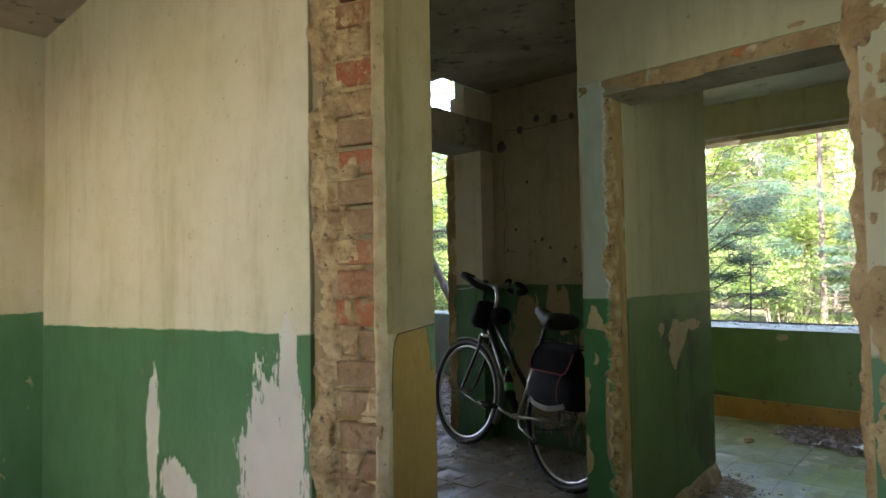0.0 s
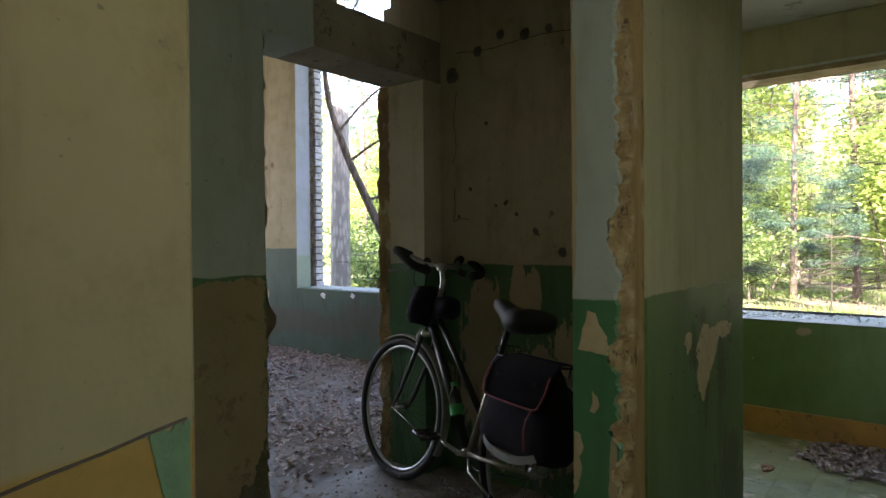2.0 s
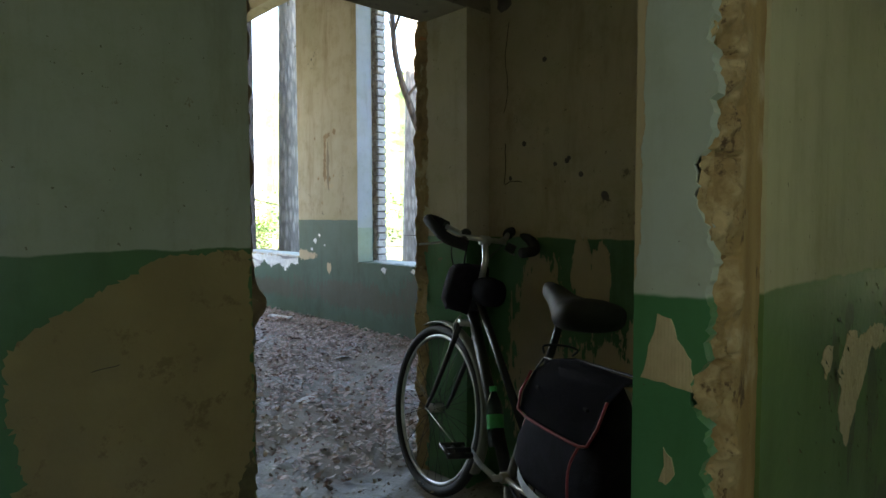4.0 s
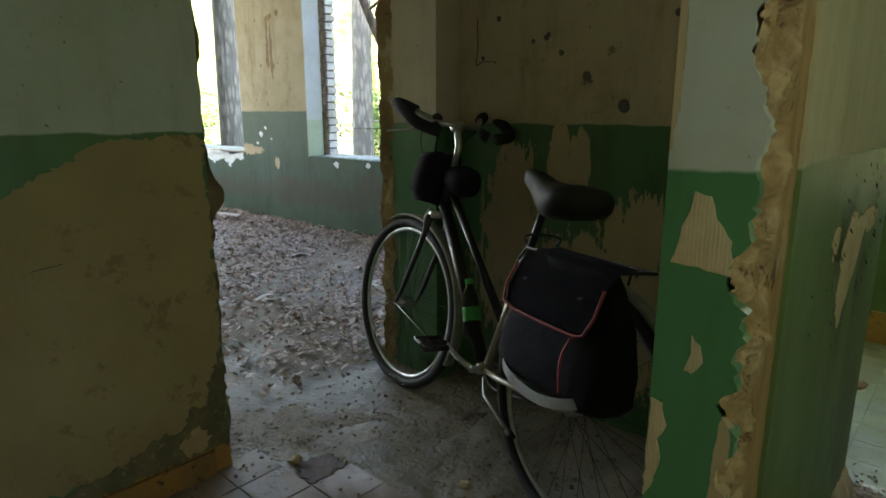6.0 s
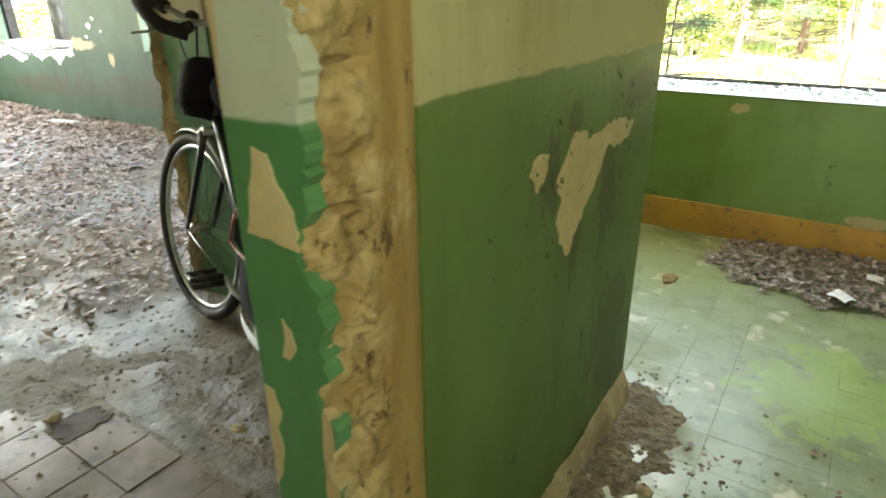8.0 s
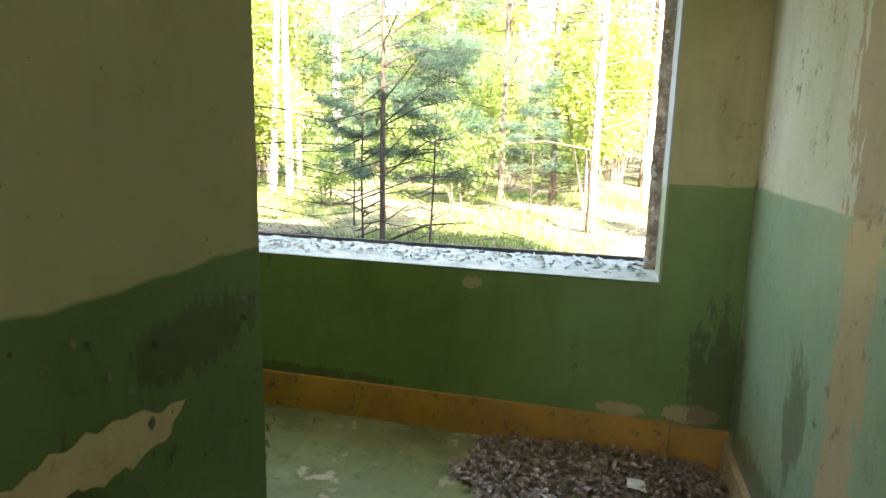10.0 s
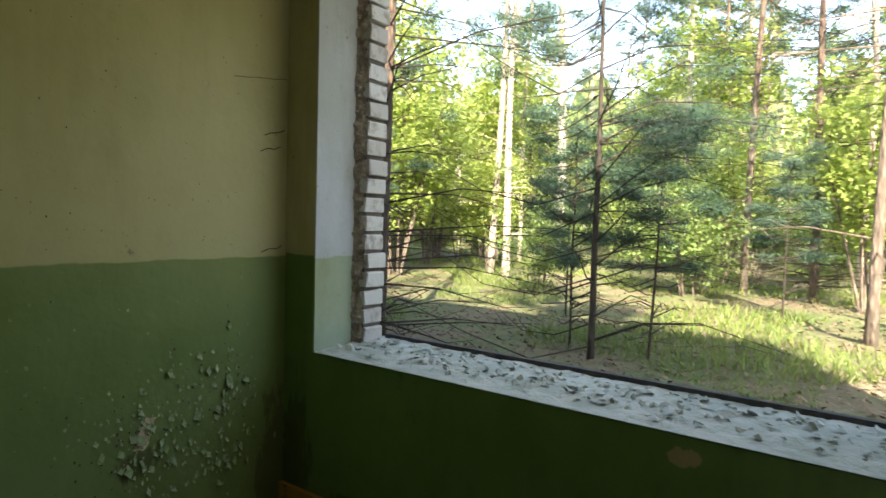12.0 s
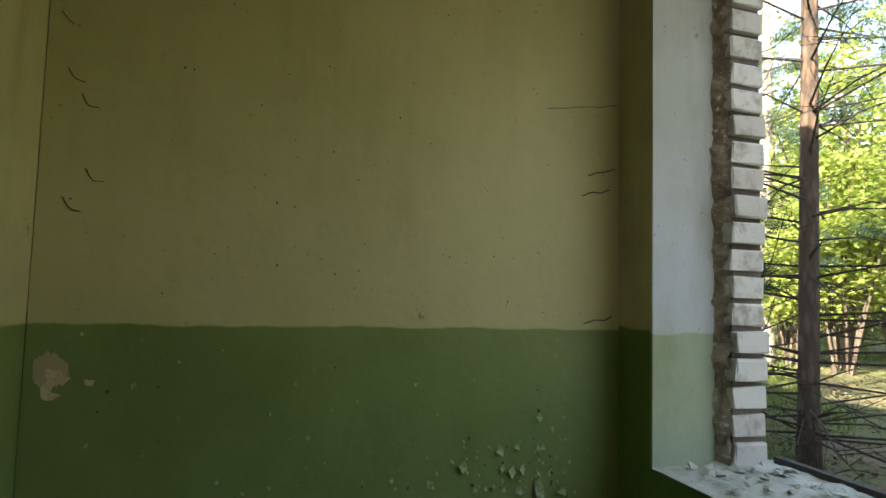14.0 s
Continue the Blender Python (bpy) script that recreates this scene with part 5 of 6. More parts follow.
def bush(seed, height, width, material, count, leaf, label, name="bush", stems=7):
    """A leafy bush or small broadleaf tree: thin stems and loose clumps of leaves."""
    rr = random.Random(seed)
    tree = thing(name, label, "bush" if name == "bush" else "tree", "undergrowth")
    bm = bmesh.new()
    heads = []
    for k in range(stems):
        a = rr.uniform(0, 6.28)
        top = Vector((math.cos(a) * width * rr.uniform(0.1, 0.8), math.sin(a) * width * rr.uniform(0.1, 0.8), height * rr.uniform(0.6, 1.0)))
        pts = [Vector((0.1 * math.cos(a), 0.1 * math.sin(a), -0.2)), top * 0.4 + Vector((rr.uniform(-0.2, 0.2), rr.uniform(-0.2, 0.2), 0.2)), top]
        tube(bm, curve(pts, 4), 0.02 * height / 3, 5, False, 0.004)
        for _ in range(9):
            f = rr.uniform(0.35, 1.05)
            heads.append(top * f + Vector((rr.gauss(0, 0.3), rr.gauss(0, 0.3), rr.gauss(0, 0.2))) * width * 0.5)
    tagged(part("stemwork", bm, M_PINE, tree), kind="stuff")
    verts, faces = [], []
    for _ in range(count):
        h = rr.choice(heads)
        c = h + Vector((rr.gauss(0, 1), rr.gauss(0, 1), rr.gauss(0, 0.6))) * width * 0.13
        d = Vector((rr.gauss(0, 1), rr.gauss(0, 1), rr.gauss(-0.2, 0.5))).normalized() * leaf
        w = d.cross(Vector((rr.gauss(0, 0.4), rr.gauss(0, 0.4), 1))).normalized() * leaf * 0.4
        i = len(verts)
        verts += [c, c + d * 0.5 - w, c + d, c + d * 0.5 + w]
        faces.append((i, i + 1, i + 2, i + 3))
    me = bpy.data.meshes.new("leaves")
    me.from_pydata([tuple(v) for v in verts], [], faces)
    me.materials.append(material)
    ob = tagged(new("leaves", me), kind="stuff")
    ob.parent = tree
    return tree


GZ = -0.40
near = pine_young(5, 5.6, 0.045, 2.7, "slim young pine before the window, needle tufts coloured for shade")
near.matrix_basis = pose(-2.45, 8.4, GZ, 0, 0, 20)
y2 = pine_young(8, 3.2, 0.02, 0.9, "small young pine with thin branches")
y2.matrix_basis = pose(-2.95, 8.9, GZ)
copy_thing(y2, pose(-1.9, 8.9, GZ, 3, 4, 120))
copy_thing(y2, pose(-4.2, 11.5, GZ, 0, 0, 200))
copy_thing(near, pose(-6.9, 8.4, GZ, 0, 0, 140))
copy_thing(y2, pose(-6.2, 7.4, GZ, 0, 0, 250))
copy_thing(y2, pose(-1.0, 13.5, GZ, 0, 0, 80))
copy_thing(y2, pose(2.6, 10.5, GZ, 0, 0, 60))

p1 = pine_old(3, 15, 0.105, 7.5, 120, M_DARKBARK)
p1.matrix_basis = pose(-4.87, 7.2, GZ, 0, 1.2, 0)
tagged(p1, "slim brown pine with many bare dead branches")
p2 = pine_old(9, 16, 0.085, 6.5, 26)
p2.matrix_basis = pose(0.3, 12.2, GZ)
p3 = pine_old(14, 18, 0.2, 9, 10, M_GREYBARK)
p3.matrix_basis = pose(-8.9, 4.15, GZ)
tagged(p3, "thick grey-barked pine close to the far room windows")
p4 = pine_old(21, 17, 0.11, 8, 16, M_BIRCH)
p4.matrix_basis = pose(-9.2, 17.0, GZ, 3, 4, 0)
tagged(p4, "pale-barked leaning forest tree lit by sun")
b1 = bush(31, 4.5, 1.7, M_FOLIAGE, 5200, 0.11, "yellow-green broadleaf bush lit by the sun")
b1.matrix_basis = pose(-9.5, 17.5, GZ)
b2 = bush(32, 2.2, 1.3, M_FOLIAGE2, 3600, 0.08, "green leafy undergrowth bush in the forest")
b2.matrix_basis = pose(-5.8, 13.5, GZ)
b3 = bush(33, 7.0, 2.2, M_FOLIAGE, 5200, 0.15, "small broadleaf tree, leaf colour brightened for sun", "broadleaf_tree", 9)
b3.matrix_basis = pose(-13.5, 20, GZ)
fr = random.Random(77)
fixed = ((p2, 1.5, 12.6, 0.9), (p4, -3.6, 27.0, 1.0), (p4, -11.8, 23.5, 1.0), (p3, -8.1, 6.2, 1.0), (p4, -8.2, 16.2, 1.05), (p2, 3.6, 15.5, 1.0), (p1, -0.9, 18.0, 1.0), (p3, -12.5, 14.0, 0.9))
for src, x, y, s in fixed:
    copy_thing(src, pose(x, y, GZ, fr.uniform(-2, 2), fr.uniform(-2, 2), fr.uniform(0, 360)) @ Matrix.Scale(s, 4))
for k in range(120):
    y = 15 + 50 * fr.random() ** 0.75
    x = fr.uniform(-1.15, 0.6) * y + fr.uniform(-4, 4)
    if -8.5 < x < -5.0 and y < 24:
        continue
    copy_thing(fr.choice((p1, p2, p2, p4, p3)), pose(x, y, GZ, fr.uniform(-3, 3), fr.uniform(-3, 3), fr.uniform(0, 360)) @ Matrix.Scale(fr.uniform(0.8, 1.3), 4))
for k in range(150):
    y = 14 + 42 * fr.random() ** 0.9
    x = fr.uniform(-1.1, 0.5) * y + fr.uniform(-3, 3)
    if -10 < x < -5.0 and y < 22:
        continue
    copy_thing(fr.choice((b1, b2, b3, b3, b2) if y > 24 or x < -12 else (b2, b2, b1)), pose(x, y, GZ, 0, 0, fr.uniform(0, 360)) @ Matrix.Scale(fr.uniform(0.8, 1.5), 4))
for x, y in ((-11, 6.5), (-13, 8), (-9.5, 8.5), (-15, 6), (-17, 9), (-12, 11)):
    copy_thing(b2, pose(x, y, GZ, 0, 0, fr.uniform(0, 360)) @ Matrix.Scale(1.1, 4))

# leaning branched tree outside the far room
lt = thing("leaning_tree", "thin leaning tree with bare forked branches", "tree")
tp = curve(((-5.25, 5.5, -0.5), (-5.45, 5.3, 0.4), (-5.94, 4.9, 1.77), (-6.25, 4.65, 2.7), (-6.46, 4.5, 3.64), (-6.5, 4.5, 5.2)), 8)
part("trunk", tube(bmesh.new(), tp, 0.085, 10, r_end=0.03), M_PINE, lt, smooth=True)
bm = bmesh.new()
for k, (i, dx, dy, dz) in enumerate(((26, 0.9, 0.3, 0.7), (22, 1.0, 0.2, 0.35), (30, -0.6, 0.3, 0.9), (17, 0.8, 0.4, -0.1), (33, 0.8, -0.1, 0.8))):
    p = tp[i]
    q = p + Vector((dx, dy, dz))
    tube(bm, curve((p, p.lerp(q, 0.5) + Vector((0, 0, 0.08)), q, q + Vector((dx * 0.5, dy, dz * 0.2))), 4), 0.022, 6, False, 0.006)
part("branchwork", bm, M_PINE, lt)


def grass_at(r):
    y = 4.6 + 30 * r.random() ** 1.6
    x = r.uniform(-1.05, 0.4) * y + r.uniform(-3, 2)
    return (x, y) if noise.noise(Vector((x * 0.35, y * 0.35, 2))) > 0.02 else None


verts, faces = [], []
gr = random.Random(5)
for _ in range(75000):
    p = grass_at(gr)
    if p is None:
        continue
    h = gr.uniform(0.03, 0.2) * (0.4 if p[1] < 9 else 1.2)
    a = gr.uniform(0, 6.28)
    w = 0.006 + 0.0006 * p[1]
    i = len(verts)
    verts += [(p[0] - w * math.cos(a), p[1] - w * math.sin(a), GZ - 0.02), (p[0] + w * math.cos(a), p[1] + w * math.sin(a), GZ - 0.02), (p[0] + gr.gauss(0, 0.08), p[1] + gr.gauss(0, 0.08), GZ + h)]
    faces.append((i, i + 1, i + 2))
me = bpy.data.meshes.new("grass")
me.from_pydata(verts, [], faces)
me.materials.append(M_GRASS)
tagged(new("grass", me), "tufts of sunlit forest grass", "grass", kind="stuff")

bm = bmesh.new()
rows = []
for k in range(421):
    a = radians(-35 + 190 * k / 420)
    r = 78 + 2 * noise.noise(Vector((k * 0.37, 1, 0)))
    x, y = -5 + r * math.cos(a), 3 + r * math.sin(a)
    rows.append([bm.verts.new((x, y, -1)), bm.verts.new((x, y, 17 + 6 * noise.noise(Vector((k * 0.13, 0, 0))) + 5 * abs(noise.noise(Vector((k * 0.9, 3, 0)))) * (k % 3)))])
for a, b in zip(rows, rows[1:]):
    bm.faces.new((a[0], b[0], b[1], a[1]))
tagged(part("backdrop", bm, M_FAR), "distant wall of dense green forest", "backdrop", kind="structure")


M_SPOT0 = grainy("crack_shadow", (0.05, 0.04, 0.03), (0.08, 0.06, 0.04), 40)


M_FOOT = grainy("mouldy_plaster", (0.17, 0.15, 0.08), (0.1, 0.095, 0.05), 12, c3=(0.3, 0.23, 0.12))
M_REMNANT = grainy("green_paint_remnant", (0.12, 0.22, 0.1), (0.08, 0.15, 0.07), 14, 0.6)
M_RUST = grainy("rusty_stain", (0.3, 0.2, 0.1), (0.2, 0.13, 0.06), 14)
M_LUMP = grainy("ochre_lump", (0.46, 0.36, 0.2), (0.34, 0.25, 0.13), 9, c3=(0.2, 0.14, 0.07))


# patches where paint and skin coat have come off
def bare_patch(label, place, pts, seed, material=None, wobble=0.006):
    """A thin patch of the undercoat with a broken outline; place(a, z, out) gives the point on its wall."""
    rr = random.Random(seed)
    loop = []
    for (a0, z0), (a1, z1) in zip(pts, pts[1:] + pts[:1]):
        n = max(2, int(math.hypot(a1 - a0, z1 - z0) / 0.012))
        for k in range(n):
            w = 0 if k == 0 else wobble
            loop.append((a0 + (a1 - a0) * k / n + rr.uniform(-w, w), z0 + (z1 - z0) * k / n + rr.uniform(-w, w)))
    bm = bmesh.new()
    top = [bm.verts.new(place(a, z, 0.0015)) for a, z in loop]
    low = [bm.verts.new(place(a, z, -0.002)) for a, z in loop]
    bm.faces.new(top)
    for k in range(len(top)):
        bm.faces.new((top[k], low[k], low[(k + 1) % len(top)], top[(k + 1) % len(top)]))
    return tagged(part("bare_patch", bm, material or M_PATCH), label, "plaster", kind="structure")


def on_pier(a, z, out):
    return (a, -out, z)


def on_partition(a, z, out):
    return (out, a, z)


def on_hall(a, z, out):
    return (-1.57 + out, a, z)


def on_floor(a, b, out):
    return (a, b, out)


def on_side(a, z, out):
    return (-1.71 + out, a, z)


bare_patch("bare plaster triangle on the green pier", on_pier, [(-0.094, 1.068), (-0.07, 1.062), (-0.06, 1.03), (-0.036, 1.0), (-0.034, 0.95), (-0.08, 0.957), (-0.122, 0.958), (-0.11, 1.0)], 1, M_COMB, wobble=0.003)
bare_patch("bare plaster fleck on the green pier", on_pier, [(-0.08, 0.85), (-0.066, 0.836), (-0.06, 0.81), (-0.075, 0.788), (-0.088, 0.79), (-0.078, 0.82)], 2, M_COMB, wobble=0.002)
bare_patch("bare plaster chip at the pier edge", on_pier, [(-0.136, 0.73), (-0.115, 0.725), (-0.106, 0.69), (-0.12, 0.66), (-0.112, 0.63), (-0.125, 0.57), (-0.136, 0.55)], 3, M_COMB, wobble=0.003)
bare_patch("bare plaster chip low on the pier edge", on_pier, [(-0.136, 0.47), (-0.12, 0.45), (-0.124, 0.41), (-0.1, 0.36), (-0.108, 0.3), (-0.136, 0.27)], 4, M_COMB, wobble=0.003)
bare_patch("large bare patch on the green partition", on_partition, [(0.83, 0.925), (0.976, 0.943), (1.141, 0.915), (1.097, 0.876), (1.0, 0.87), (0.952, 0.888), (0.903, 0.826), (0.82, 0.757), (0.743, 0.677), (0.7, 0.72), (0.667, 0.776), (0.69, 0.825), (0.653, 0.865), (0.69, 0.903), (0.738, 0.955), (0.798, 0.95)], 5)
bare_patch("small bare patch on the green partition", on_partition, [(0.53, 0.914), (0.561, 0.944), (0.615, 0.938), (0.604, 0.898), (0.57, 0.87), (0.55, 0.9)], 6)
bare_patch("bare patch among peeling flakes", on_side, [(2.48, 0.54), (2.52, 0.53), (2.5, 0.47), (2.47, 0.42), (2.43, 0.43), (2.45, 0.48)], 7)
bare_patch("dark dirt hole where a tile is broken out", on_floor, [(-1.42, 0.15), (-1.37, 0.27), (-1.28, 0.26), (-1.26, 0.13), (-1.33, 0.11)], 9, M_MORTAR, 0.012)
bare_patch("broad bare ochre undercoat in the green dado", on_hall, [(-0.75, 0.15), (-0.8, 0.3), (-0.72, 0.46), (-0.655, 0.5), (-0.695, 0.7), (-0.7, 0.85), (-0.64, 0.91), (-0.55, 0.965), (-0.43, 1.03), (-0.335, 1.084), (-0.26, 1.108), (-0.14, 1.112), (-0.03, 1.118), (-0.004, 1.1), (-0.004, 0.2), (-0.1, 0.16), (-0.4, 0.14)], 12, M_OCHRE, 0.011)
def on_reveal(a, z, out):
    return (0.093 - 0.073 * a + 0.965 * out, -1.47 + 0.27 * a + 0.26 * out, z)


def on_far(a, z, out):
    return (a, HF - out, z)


bare_patch("green paint remnant at the reveal edge", on_reveal, [(0.8, 1.068), (0.985, 1.072), (0.985, 0.95), (0.9, 0.93), (0.87, 0.99)], 41, M_REMNANT, 0.004)
bare_patch("cream plaster along the bead of the reveal", on_reveal, [(0.02, 1.068), (0.2, 1.068), (0.12, 1.03), (0.09, 0.95), (0.08, 0.6), (0.06, 0.3), (0.02, 0.3)], 42, M_BEAD, 0.006)
bm = tube(bmesh.new(), [on_reveal(a, z + 0.004 * noise.noise(Vector((a * 30, 0, 0))), 0.001) for a, z in ((0.08, 0.86), (0.09, 0.96), (0.12, 1.03), (0.2, 1.062), (0.45, 1.067), (0.62, 1.07), (0.8, 1.072), (0.97, 1.074))], 0.0018, 5)
tagged(part("hairline_crack", bm, M_SPOT0), "dark edge of the broken paint on the reveal", "crack", kind="structure")
bare_patch("rusty drip down the far room pier", on_far, [(-6.1, 2.22), (-5.96, 2.25), (-5.95, 2.2), (-6.045, 2.17), (-6.05, 1.8), (-6.03, 1.7), (-6.08, 1.66), (-6.11, 1.75), (-6.085, 2.1)], 43, M_RUST, 0.01)
for k, (x, z, r) in enumerate(((-5.97, 1.68, 0.035), (-6.22, 1.7, 0.025), (-5.86, 2.24, 0.04), (-6.14, 1.4, 0.022), (-5.88, 1.72, 0.02), (-6.3, 2.2, 0.02), (-5.75, 1.3, 0.018))):
    bare_patch("rusty blotch on the far room pier", on_far, [(x - r, z), (x, z + r * 1.2), (x + r, z + r * 0.3), (x + r * 0.4, z - r)], 44 + k, M_RUST, 0.008)
def crack(label, pts, r=0.0013):
    """A thin dark crack along pts, wandering a little."""
    line = [p + 0.006 * Vector((noise.noise(p * 31), 0, noise.noise(p * 29 + Vector((5, 0, 0))))) for p in curve(pts, 6)]
    tagged(part("hairline_crack", tube(bmesh.new(), line, r, 5), M_SPOT0), label, "crack", kind="structure")


crack("hooked crack in the niche plaster", ((-1.47, 1.1895, 1.56), (-1.468, 1.1895, 1.45), (-1.472, 1.1895, 1.375), (-1.43, 1.1895, 1.39), (-1.37, 1.1895, 1.38)), 0.002)
crack("upright crack in the niche corner", ((-1.45, 1.1895, 2.1), (-1.47, 1.1895, 1.95), (-1.455, 1.1895, 1.8), (-1.48, 1.1895, 1.7)), 0.0016)
crack("crack high on the niche wall", ((-1.45, 1.1895, 2.32), (-1.2, 1.1895, 2.3), (-0.95, 1.1895, 2.31), (-0.7, 1.1895, 2.29)), 0.002)
crack("short crack in the hall plaster", ((-1.5695, -0.62, 0.75), (-1.5695, -0.5, 0.78), (-1.5695, -0.42, 0.79)), 0.0012)
for y, z in ((3.03, 1.55), (3.04, 1.13), (3.05, 1.62)):
    crack("smudged cobweb in the corner of the cream wall", ((-1.709, y - 0.07, z - 0.012), (-1.708, y - 0.03, z), (-1.707, y, z + 0.004), (-1.707, y + 0.03, z + 0.012)), 0.0022)
for y, z in ((1.46, 1.75), (1.5, 1.68), (1.44, 1.9), (1.47, 1.4), (1.52, 1.48)):
    crack("smudged cobweb near the wall corner", ((-1.709, y - 0.02, z + 0.03), (-1.7085, y, z), (-1.709, y + 0.025, z - 0.006)), 0.0014)
bare_patch("dark mouldy band above the hall skirting", lambda a, z, out: on_hall(a, z, out + 0.003), [(-1.28, 0.088), (-1.28, 0.13), (-0.9, 0.135), (-0.6, 0.125), (-0.42, 0.14), (-0.3, 0.165), (-0.22, 0.2), (-0.16, 0.19), (-0.12, 0.26), (-0.07, 0.24), (-0.05, 0.33), (-0.02, 0.42), (-0.004, 0.4), (-0.004, 0.088)], 31, M_FOOT, 0.012)
bare_patch("bare plaster fleck in the mouldy corner", lambda a, z, out: on_hall(a, z, out + 0.006), [(-0.15, 0.1), (-0.17, 0.15), (-0.1, 0.19), (-0.06, 0.14), (-0.09, 0.1)], 32, M_LUMP, 0.008)
bm = tube(bmesh.new(), [(-1.7095, 2.83 + 0.26 * k / 12, 1.817 + 0.035 * k / 12 + 0.006 * noise.noise(Vector((k * 0.5, 3, 1)))) for k in range(13)], 0.0013, 5)
tagged(part("hairline_crack", bm, M_SPOT0), "hairline crack in the cream plaster", "crack", kind="structure")
bare_patch("whitewash remains flaking below the far window", lambda a, z, out: (a, HF - out, z), [(-8.6, 0.7), (-6.73, 0.7), (-6.75, 0.62), (-6.95, 0.6), (-7.1, 0.5), (-7.25, 0.6), (-7.5, 0.53), (-7.7, 0.62), (-8.0, 0.48), (-8.3, 0.58), (-8.6, 0.52)], 14, M_PAPER, 0.02)
for k, (x, z, s) in enumerate(((-6.32, 0.93, 0.045), (-6.22, 1.0, 0.03), (-6.4, 0.82, 0.03), (-6.1, 0.88, 0.02), (-4.9, 0.64, 0.05), (-4.4, 0.66, 0.04))):
    bare_patch("whitewash fleck on the green dado", lambda a, q, out: (a, HF - out, q), [(x - s, z), (x, z + s * 0.7), (x + s, z + s * 0.2), (x + s * 0.3, z - s * 0.8)], 20 + k, M_PAPER, 0.008)
bare_patch("bare patch on the side wall dado", on_side, [(1.44, 0.985), (1.475, 0.98), (1.48, 0.965), (1.5, 0.962), (1.485, 0.945), (1.462, 0.94), (1.455, 0.925), (1.48, 0.918), (1.46, 0.905), (1.435, 0.91), (1.432, 0.94), (1.445, 0.955)], 8, wobble=0.003)
bare_patch("pale fleck on the side wall dado", on_side, [(1.53, 0.958), (1.555, 0.955), (1.55, 0.94), (1.53, 0.944)], 18, wobble=0.003)


# curled paint flakes on the side wall and scattered flakes on the other dados
def flake_wall(name, label, material, count, where, size):
    verts, faces = [], []
    for _ in range(count):
        q = where(rnd)
        if q is None:
            continue
        p, out = Vector(q[0]), Vector(q[1])
        s = size * rnd.uniform(0.3, 1.5)
        up, side = Vector((0, 0, 1)), Vector((0, 0, 1)).cross(out)
        a = rnd.uniform(-0.8, 0.8)
        u = (up * math.cos(a) + side * math.sin(a)) * s
        v = (side * math.cos(a) - up * math.sin(a)) * s * rnd.uniform(0.5, 1.0)
        i = len(verts)
        lift = out * s * rnd.uniform(0.15, 0.6)
        verts += [p + out * 0.001 + u * 0.6, p + out * 0.001 + v * 0.5, p - u * 0.6 + lift, p - v * 0.55 + lift * 0.4, p + u * 0.1 - v * 0.7 + lift * 0.6]
        faces.append((i, i + 1, i + 2, i + 4, i + 3))
    me = bpy.data.meshes.new(name)
    me.from_pydata([tuple(v) for v in verts], [], faces)
    me.materials.append(material)
    return tagged(new(name, me), label, "paint flakes", kind="stuff")


M_SPOTS = island_mat("mouldy_flake", (0.09, 0.12, 0.05), (0.2, 0.2, 0.11), (0.05, 0.05, 0.03))
def patch_rim(r):
    """Places on the partition round the bare patch, none on it."""
    a, z = r.gauss(0.87, 0.24), r.gauss(0.85, 0.13)
    on = ((a - 0.86 - 0.9 * (z - 0.85)) / 0.17) ** 2 + ((z - 0.85) / 0.13) ** 2
    return None if on < 1 or z > 1.06 else ((0.001, a, z), (1, 0, 0))


FA, FB, FC_ = (2.82, 0.57), (2.46, 0.46), (2.72, 0.31)


def side_flake(r):
    y, z = r.uniform(1.5, 3.0), r.uniform(0.1, 1.08)
    d = max(0.0, 1 - ((y - 2.6) / 0.45) ** 2 - ((z - 0.5) / 0.3) ** 2) * 0.9 + 0.05
    return ((-1.709, y, z), (1, 0, 0)) if r.random() < d else None


M_FLAKE = island_mat("green_paint_flake", (0.2, 0.28, 0.11), (0.31, 0.35, 0.2), (0.12, 0.15, 0.065))
flake_wall("paint_flakes", "curled green paint flakes peeling off the wall", M_FLAKE, 1500, side_flake, 0.011)
flake_wall("large_paint_flakes", "large curled flakes of pale green paint", M_FLAKE, 160, lambda r: ((-1.709, *r.choice(((r.gauss(FA[0], 0.07), r.gauss(FA[1], 0.09)), (r.gauss(FB[0], 0.09), r.gauss(FB[1], 0.08)), (r.gauss(FC_[0], 0.12), r.gauss(FC_[1], 0.06))))), (1, 0, 0)), 0.024)
# gaps between flakes and the shade beneath them, put in as dark spots
flake_wall("flake_shade_spots", "dark spots for gaps and painted shade under curled paint flakes", M_SPOT0, 150, lambda r: ((-1.7092, *r.choice(((r.gauss(FA[0], 0.08), r.gauss(FA[1], 0.1)), (r.gauss(FB[0], 0.1), r.gauss(FB[1], 0.09)), (r.uniform(1.5, 2.95), r.uniform(0.2, 1.06))))), (1, 0, 0)), 0.008)
flake_wall("paint_flakes_partition", "curled paint flakes round the bare patch", M_SPOTS, 260, patch_rim, 0.012)
M_SPOT = grainy("dark_spot", (0.06, 0.05, 0.035), (0.1, 0.08, 0.05), 40)
flake_wall("fly_specks", "small dark specks and cobweb crumbs on the cream wall", M_SPOT, 130, lambda r: ((-1.709, r.uniform(1.42, 3.05), r.uniform(1.12, 2.6)), (1, 0, 0)), 0.006)
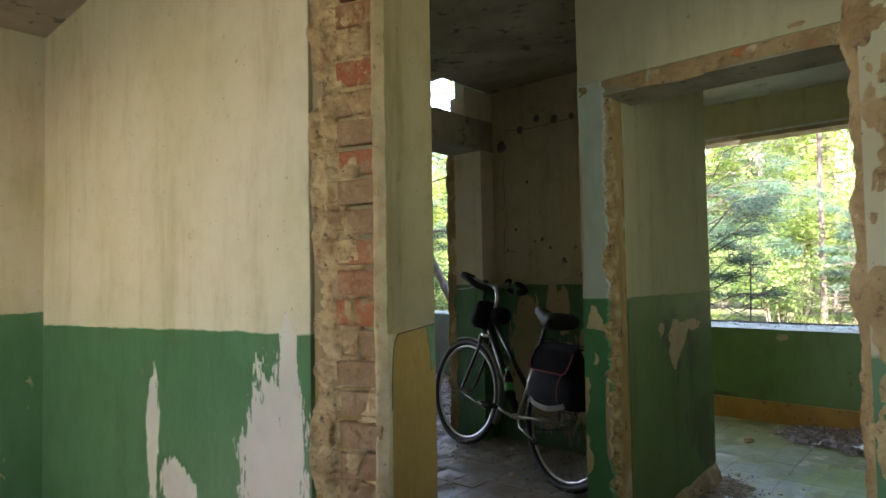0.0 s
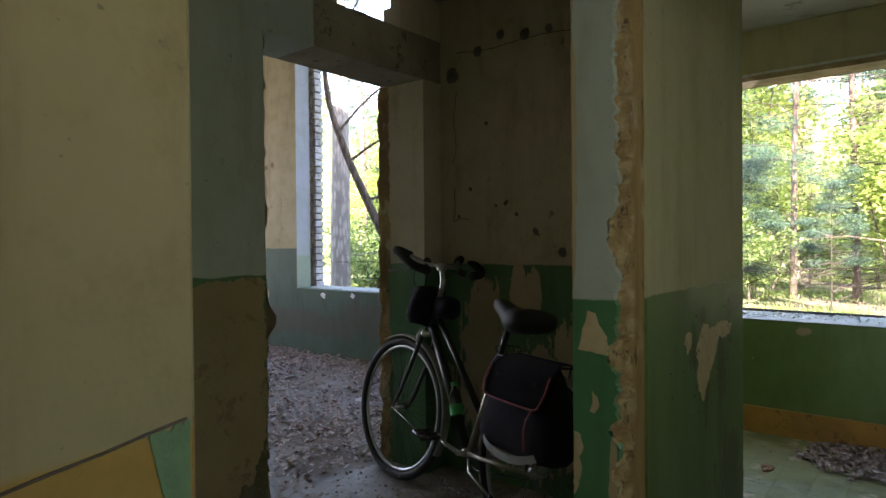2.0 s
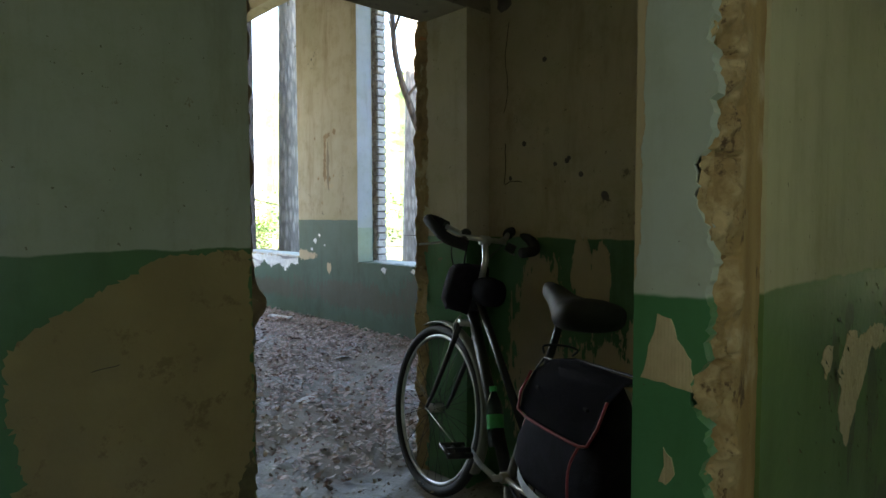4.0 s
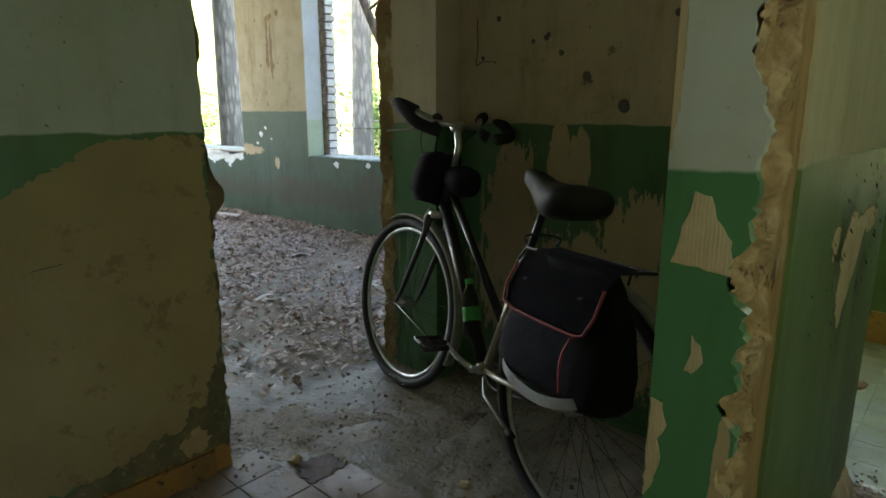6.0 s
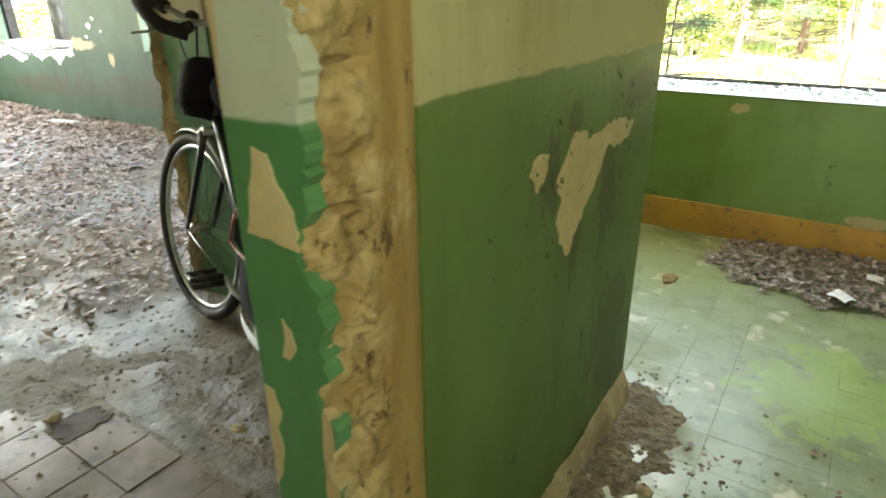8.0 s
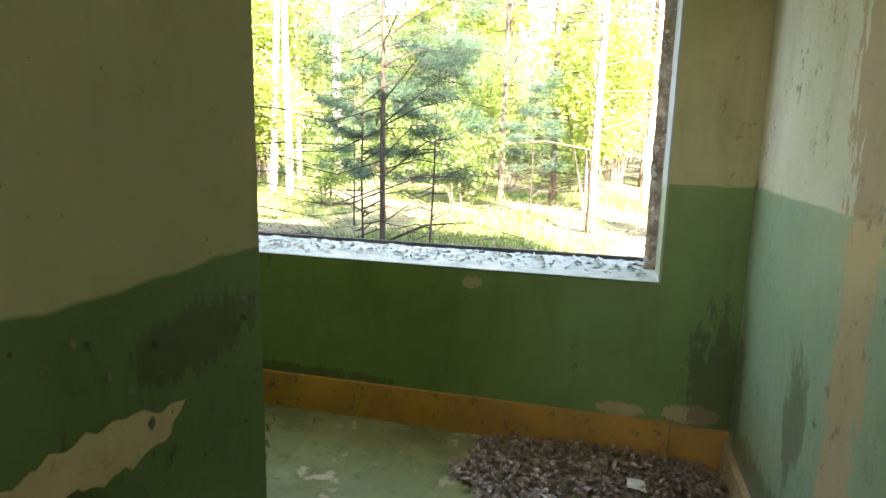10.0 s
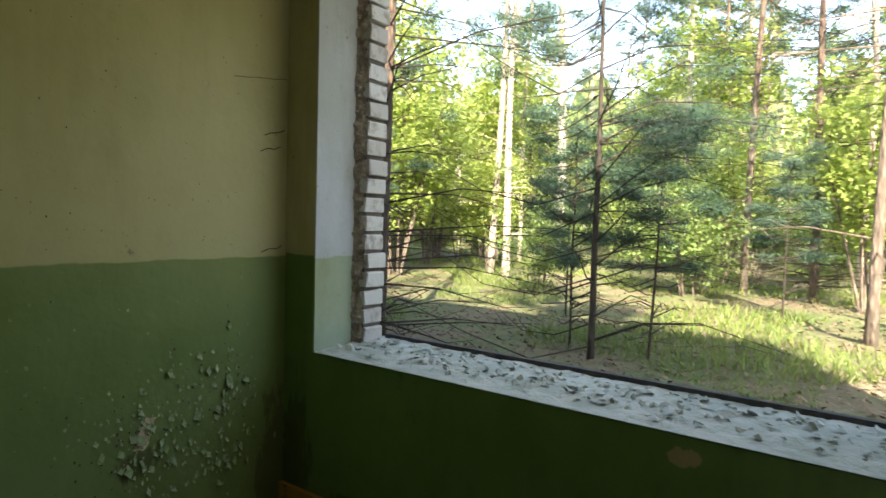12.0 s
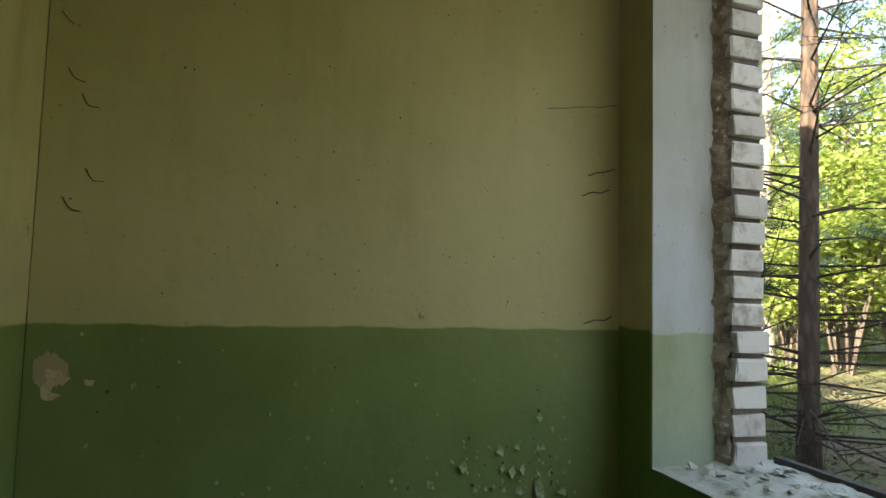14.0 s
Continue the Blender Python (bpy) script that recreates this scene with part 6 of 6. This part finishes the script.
litter("forest_litter", "dry leaves, needles and twigs on the forest floor", M_LITTER, 14000, lambda r: (lambda y: Vector((r.uniform(-0.95, 0.35) * y + r.uniform(-3, 2), y, GZ + 0.0)))(4.2 + 14 * r.random() ** 1.3), 0.04, "leaves")


# ---- pieces of walls and floors, last ----
def jitter_box(name, sx, sy, sz, seed, amount=0.004, round_=0.06):
    rnd = random.Random(seed)
    bm = bmesh.new()
    box_into(bm, -sx / 2, sx / 2, -sy / 2, sy / 2, -sz / 2, sz / 2)
    bmesh.ops.bevel(bm, geom=bm.edges[:], offset=min(sx, sy, sz) * round_, segments=1, affect='EDGES')
    for v in bm.verts:
        v.co += Vector((rnd.uniform(-1, 1), rnd.uniform(-1, 1), rnd.uniform(-1, 1))) * amount
    me = bpy.data.meshes.new(name)
    bm.to_mesh(me)
    bm.free()
    return me


def lay(name, mesh, parent, x, y, z, turn=0.0, tip=0.0):
    ob = new(name, mesh)
    ob.parent = parent
    ob.matrix_basis = pose(x, y, z, tip, 0, turn)
    return ob


rng = random.Random(4)
facade = bpy.data.objects["facade_skin"]
wb = [jitter_box("brick", 0.12, 0.118, 0.066, s, 0.003) for s in range(6)]
for me in wb:
    me.materials.append(M_WBRICK)
for x0, zt, flip in ((WL + 0.012, 2.6, 1), (-5.36, 4.2, 1), (WR + 0.012, 2.5, -1)):
    for k in range(int((zt - 0.70) / 0.0835)):
        lay("brick", rng.choice(wb), facade, x0 + flip * 0.012 * rng.uniform(-1, 0.6), HF + 0.297 + 0.006 * rng.uniform(-1, 1), 0.745 + k * 0.0835, rng.uniform(-1.5, 1.5))

rb = [jitter_box("brick", 0.135, 0.06, 0.07, 20 + s, 0.003) for s in range(6)]
for me in rb:
    me.materials.append(M_RBRICK)
for k in range(26):
    lay("brick", rng.choice(rb), wall_front, 0.012 + rng.uniform(-0.006, 0.006), -1.472 + rng.uniform(-0.012, 0.006), 0.04 + k * 0.0835, 20 + rng.uniform(-1.5, 1.5), rng.uniform(-1, 1))

# hall tiles, some missing or broken
floor = bpy.data.objects["floor"]
P = 0.166
th = [jitter_box("tile", P - 0.003, P - 0.003, 0.02, 40 + s, 0.0008) for s in range(4)]
for me in th:
    me.materials.append(M_TILE)
gone = {(-2, 1), (-3, 1), (-3, 2), (-3, 3), (-2, 4)}
for i in range(-3, 13):
    for j in range(-9, 5):
        x, y = -1.02 + i * P, 0.03 + j * P
        if y > 0.34 or x > 1.06 or (i, j) in gone or (j > 2 and rng.random() < 0.6) or (i < -1 and j > 1):
            continue
        lay("tile", rng.choice(th), floor, x, y, -0.009 + rng.uniform(-0.002, 0.002), rng.uniform(-0.6, 0.6), rng.uniform(-0.5, 0.5))
floor_c = bpy.data.objects["floor_window_room"]
tc = [jitter_box("tile", P - 0.0006, P - 0.0006, 0.02, 60 + s, 0.0002, 0.02) for s in range(4)]
for me in tc:
    me.materials.append(M_TILE_C)
for i in range(17):
    for j in range(17):
        x, y = -1.61 + i * P, 0.38 + j * P
        if y > 3.04 or x > 1.03 or (x < 0.02 and y < 1.47):
            continue
        lay("tile", rng.choice(tc), floor_c, x, y, FC - 0.009 + rng.uniform(-0.0003, 0.0003), rng.uniform(-0.1, 0.1))
